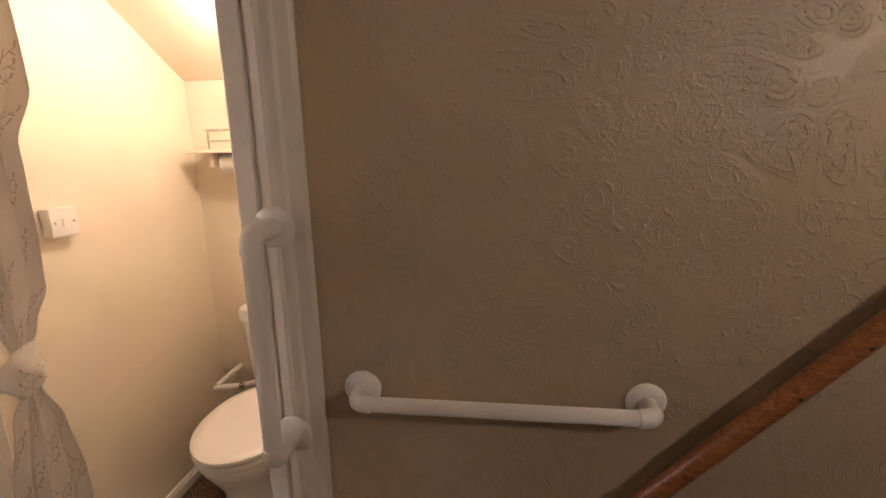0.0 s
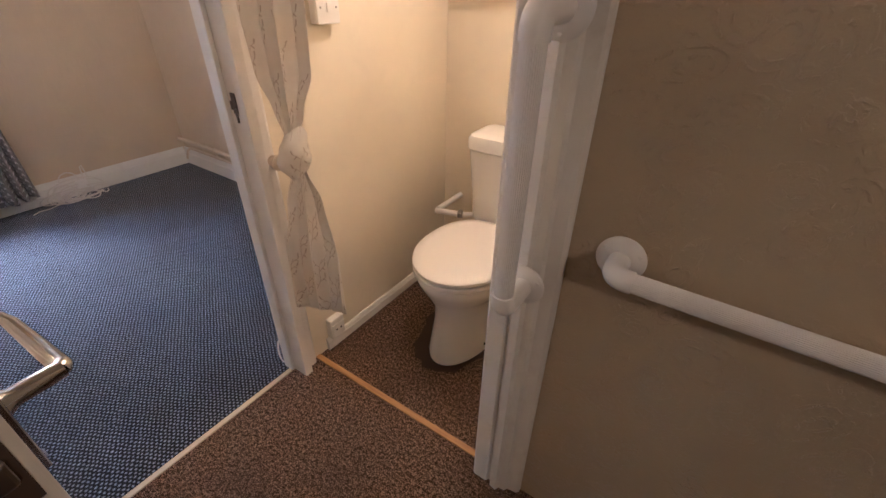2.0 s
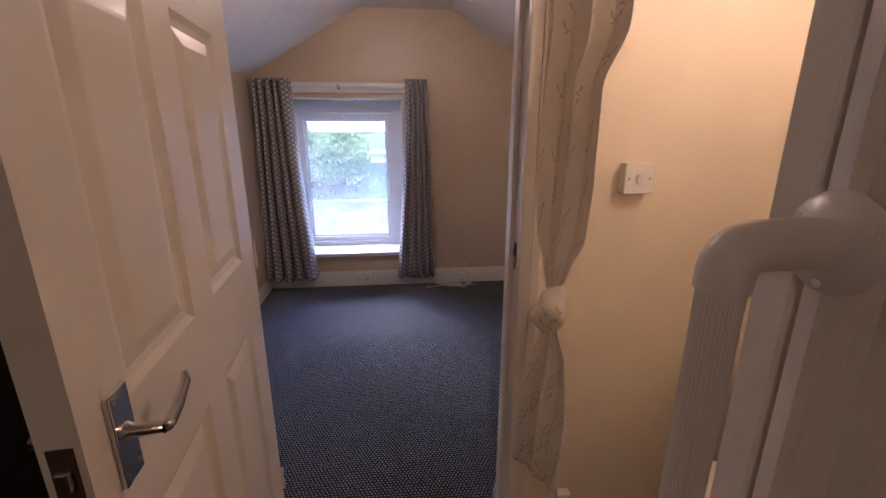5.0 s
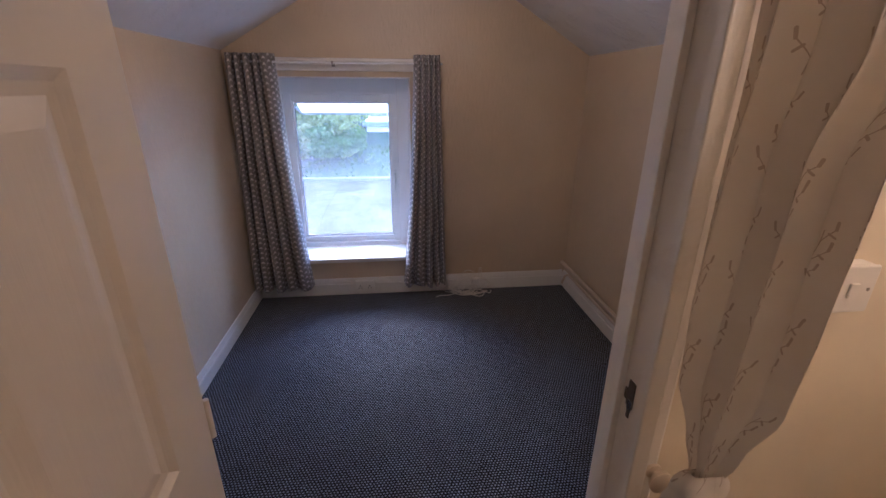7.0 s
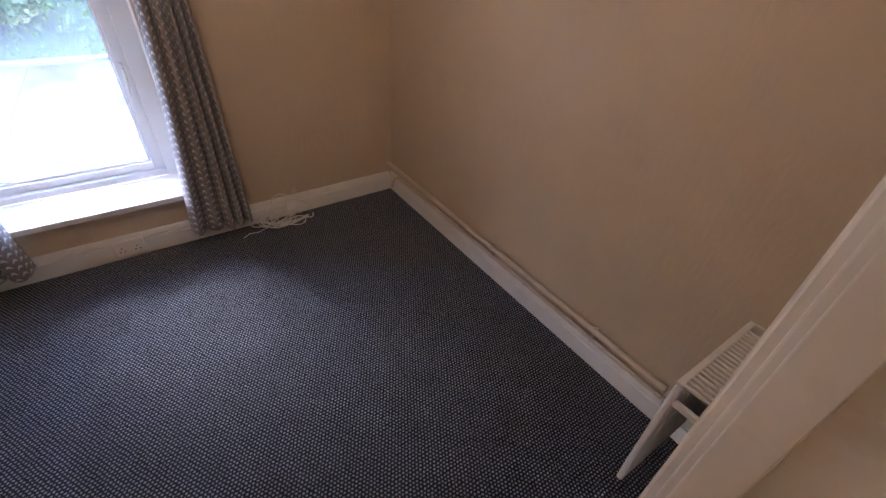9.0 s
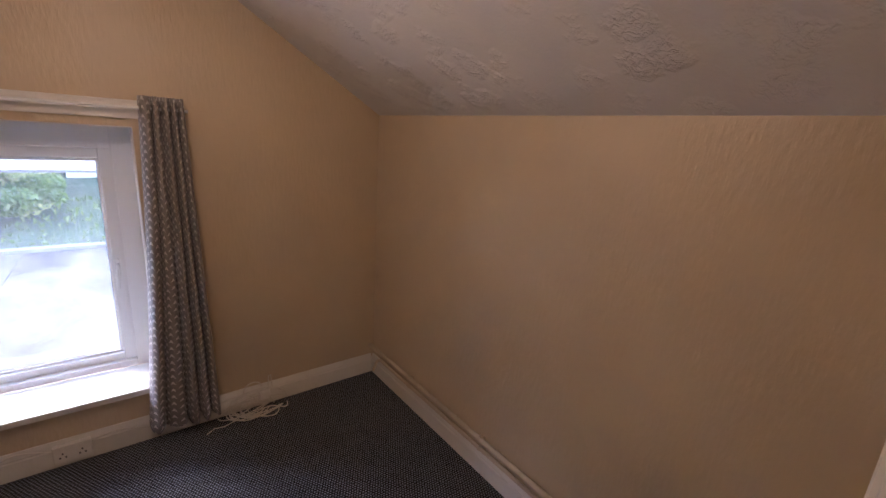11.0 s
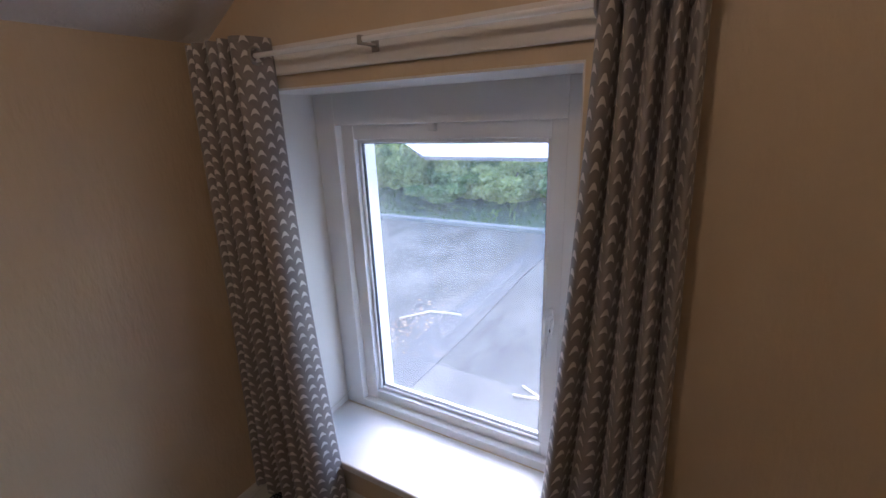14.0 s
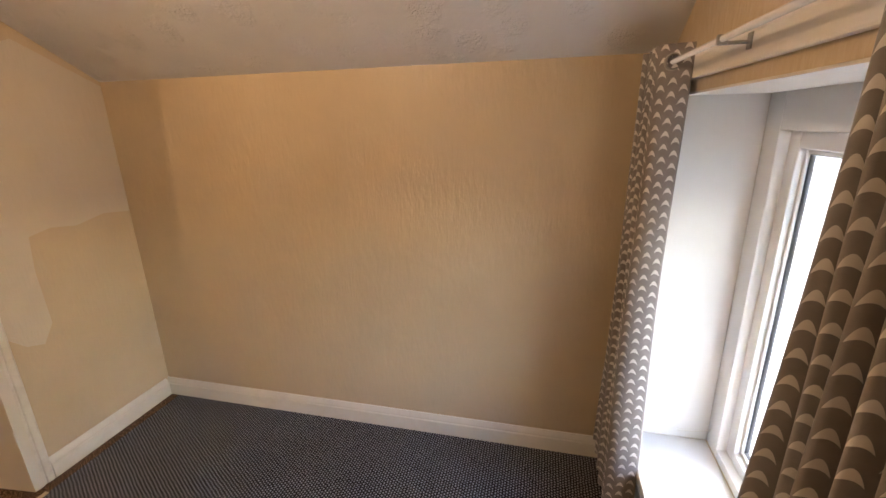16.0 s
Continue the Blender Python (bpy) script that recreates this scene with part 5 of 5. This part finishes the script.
part("wall", box(-15.0, -12.0, -0.22, 4.2, -1.0, 0.62), M_RENDER, house)
part("roof", box(-15.1, -11.9, -0.32, 4.3, 0.62, 0.74, 0.01), M_GREY, house)
part("window", box(-12.004, -11.985, 0.9, 1.7, -0.25, 0.35), M_DARK, house)


def leaf_cloud(own, centre, spread, count, size, rng):
    for _ in range(count):
        d = Vector((rng.gauss(0, 1), rng.gauss(0, 1), rng.gauss(0, 1)))
        d = d.normalized() * rng.random() ** 0.45
        p = Vector(centre) + Vector((d.x * spread[0], d.y * spread[1], d.z * spread[2]))
        a, b = Vector((rng.uniform(-1, 1), rng.uniform(-1, 1), rng.uniform(-1, 1))).normalized(), Vector((rng.uniform(-1, 1), rng.uniform(-1, 1), rng.uniform(-1, 1))).normalized()
        s = size * rng.uniform(0.6, 1.4)
        b = (b - a * a.dot(b)).normalized() * 0.45
        own.faces.new([own.verts.new(p + q * s) for q in (-a, b, a, -b)])


def tree(at, height, width, mat, seed, label, name="tree", bare=0.0):
    rng = random.Random(seed)
    ob = thing(name, at, label, name)
    base = Vector(at)
    trunk = tube([base, base + Vector((0.05, 0.04, height * 0.35)), base + Vector((-0.03, 0.1, height * 0.7))], [0.03, 0.025, 0.012] if name == "shrub" else [0.05, 0.04, 0.02] if name == "bush" else [0.12, 0.09, 0.04], 8)
    tips = []
    low = name != "tree"
    for k in range(14 if low else 9):
        a = rng.uniform(0, 6.28)
        s = base + Vector((0, 0.03, height * (rng.uniform(0.0, 0.6) if low else rng.uniform(0.2, 0.65))))
        e = s + Vector((math.cos(a) * width * 0.5, math.sin(a) * width * 0.5, height * (rng.uniform(0.0, 0.35) if low else rng.uniform(0.12, 0.35))))
        tube([s, (s + e) / 2 + Vector((0, 0, 0.1)), e], [0.015, 0.010, 0.005] if low else [0.04, 0.025, 0.01], 6, trunk)
        tips += [e, (s + e) / 2]
    part("trunk", trunk, M_BARK, ob)
    crown = bmesh.new()
    for tip in tips + [base + Vector((0, 0, height * 0.85))]:
        leaf_cloud(crown, tip, (width * 0.24, width * 0.24, height * 0.16), int(330 * (1 - bare)), 0.05, rng)
    part("crown", crown, mat, ob)
    return ob


rng = random.Random(21)
for k in range(11):
    mt = (M_LEAF2, M_LEAF, M_LEAF2)[k % 3]
    x, y = -9.5 - rng.uniform(0, 0.6), -8.6 + k * 0.78 + rng.uniform(-0.2, 0.2)
    tree((x, y, bank_z(x)), rng.uniform(0.45, 0.8) + (0.4 if y < -3.6 else 0.0), rng.uniform(0.7, 1.1), mt, 40 + k, "pale sunlit shrub at the edge of the roof" if mt is M_LEAF2 else "dark green shrub at the edge of the roof", "shrub")
for k in range(10):
    mt = (M_LEAF, M_LEAF2)[k % 2]
    x, y = -10.5 - rng.uniform(0, 0.6), -10.2 + k * 0.98 + rng.uniform(-0.2, 0.2)
    tree((x, y, bank_z(x)), rng.uniform(1.2, 1.8), rng.uniform(1.4, 1.9), mt, 120 + k, "tall leafy hedge bush behind the roof edge", "bush")
for k in range(12):
    mt = (M_LEAF, M_LEAF2, M_LEAF)[k % 3]
    x, y = -11.6 - rng.uniform(0, 2.2), -14.8 + k * 1.2 + rng.uniform(-0.3, 0.3)
    if y > -1.2:
        x -= 4.0
    tree((x, y, bank_z(x)), rng.uniform(2.2, 3.2), rng.uniform(2.2, 3.0), mt, 60 + k, "ragged garden tree with pale leaves" if mt is M_LEAF2 else "dense green garden tree beyond the flat roof")
for k in range(10):
    x, y = -17.5 - rng.uniform(0, 2), -20 + k * 2.6
    tree((x, y, bank_z(x)), rng.uniform(5.0, 6.5), rng.uniform(4.0, 5.0), (M_LEAF, M_LEAF2)[k % 2], 80 + k, "tall leafy tree at the end of the garden")
weeds = bmesh.new()
wrng = random.Random(77)
for _ in range(5200):
    x, y = -8.15 - 2.6 * wrng.random() ** 1.2, wrng.uniform(-8.5, 2.5)
    h, a = wrng.uniform(0.02, 0.07) * (1.5 if math.sin(1.7 * y + 2.3 * x) > 0.3 else 1.0), wrng.uniform(0, 6.28)
    p, d = Vector((x, y, bank_z(x) - 0.01)), Vector((math.cos(a), math.sin(a), 0))
    weeds.faces.new([weeds.verts.new(q) for q in (p - d * 0.012, p + d * 0.012, p + d * 0.02 + Vector((0, 0, h * 0.7)), p + d * wrng.uniform(-0.05, 0.07) + Vector((0, 0, h)))])
tagged(part("grass_blades", weeds, M_BLADE), "rough tufts of grass and weeds on the garden bank", "grass", "", "stuff")
bird = thing("bird_table", (-9.9, -1.25, bank_z(-9.9)), "small white wooden bird table on the garden bank", "bird table")
part("post", box(-9.91, -9.89, -1.26, -1.24, bank_z(-9.9), 0.32), M_RENDER, bird)
part("tray", box(-10.0, -9.8, -1.34, -1.16, 0.32, 0.35), M_RENDER, bird)
part("roof", prism([(-1.36, 0.48), (-1.14, 0.48), (-1.25, 0.55)], "x", -10.02, -9.78), M_RENDER, bird)
for dy in (-0.07, 0.07):
    part("upright", box(-9.91, -9.89, -1.26 + dy, -1.24 + dy, 0.35, 0.48), M_RENDER, bird)
for k, pts in enumerate([[(-5.25, -1.02, 0.06), (-5.45, -0.86, 0.064), (-5.5, -0.62, 0.06)], [(-4.75, 0.08, 0.06), (-4.78, 0.26, 0.065), (-4.72, 0.34, 0.06)], [(-4.85, 0.1, 0.06), (-4.78, 0.22, 0.07), (-4.76, 0.34, 0.06)]]):
    twig = thing("fallen_twig", pts[0], "dry fallen twig lying on the felt roof", "twig")
    part("stick", tube(pts, 0.007, 6), M_PIPE, twig)
litter = bmesh.new()
rng = random.Random(9)
for _ in range(160):
    p = Vector((-5.1 + rng.gauss(0, 0.22), -0.92 + rng.gauss(0, 0.10), 0.056))
    a = rng.uniform(0, 6.28)
    s = rng.uniform(0.008, 0.02)
    litter.faces.new([litter.verts.new(p + Vector((math.cos(a + q) * s * (1 if n % 2 else 0.5), math.sin(a + q) * s * (1 if n % 2 else 0.5), 0.002 * n))) for n, q in enumerate((0, 1.57, 3.14, 4.71))])
tagged(part("leaf_litter", litter, leafy("dry_leaves", (0.20, 0.10, 0.05), (0.45, 0.30, 0.18))), "scatter of dry brown leaves on the felt roof", "leaf litter", "", "stuff")
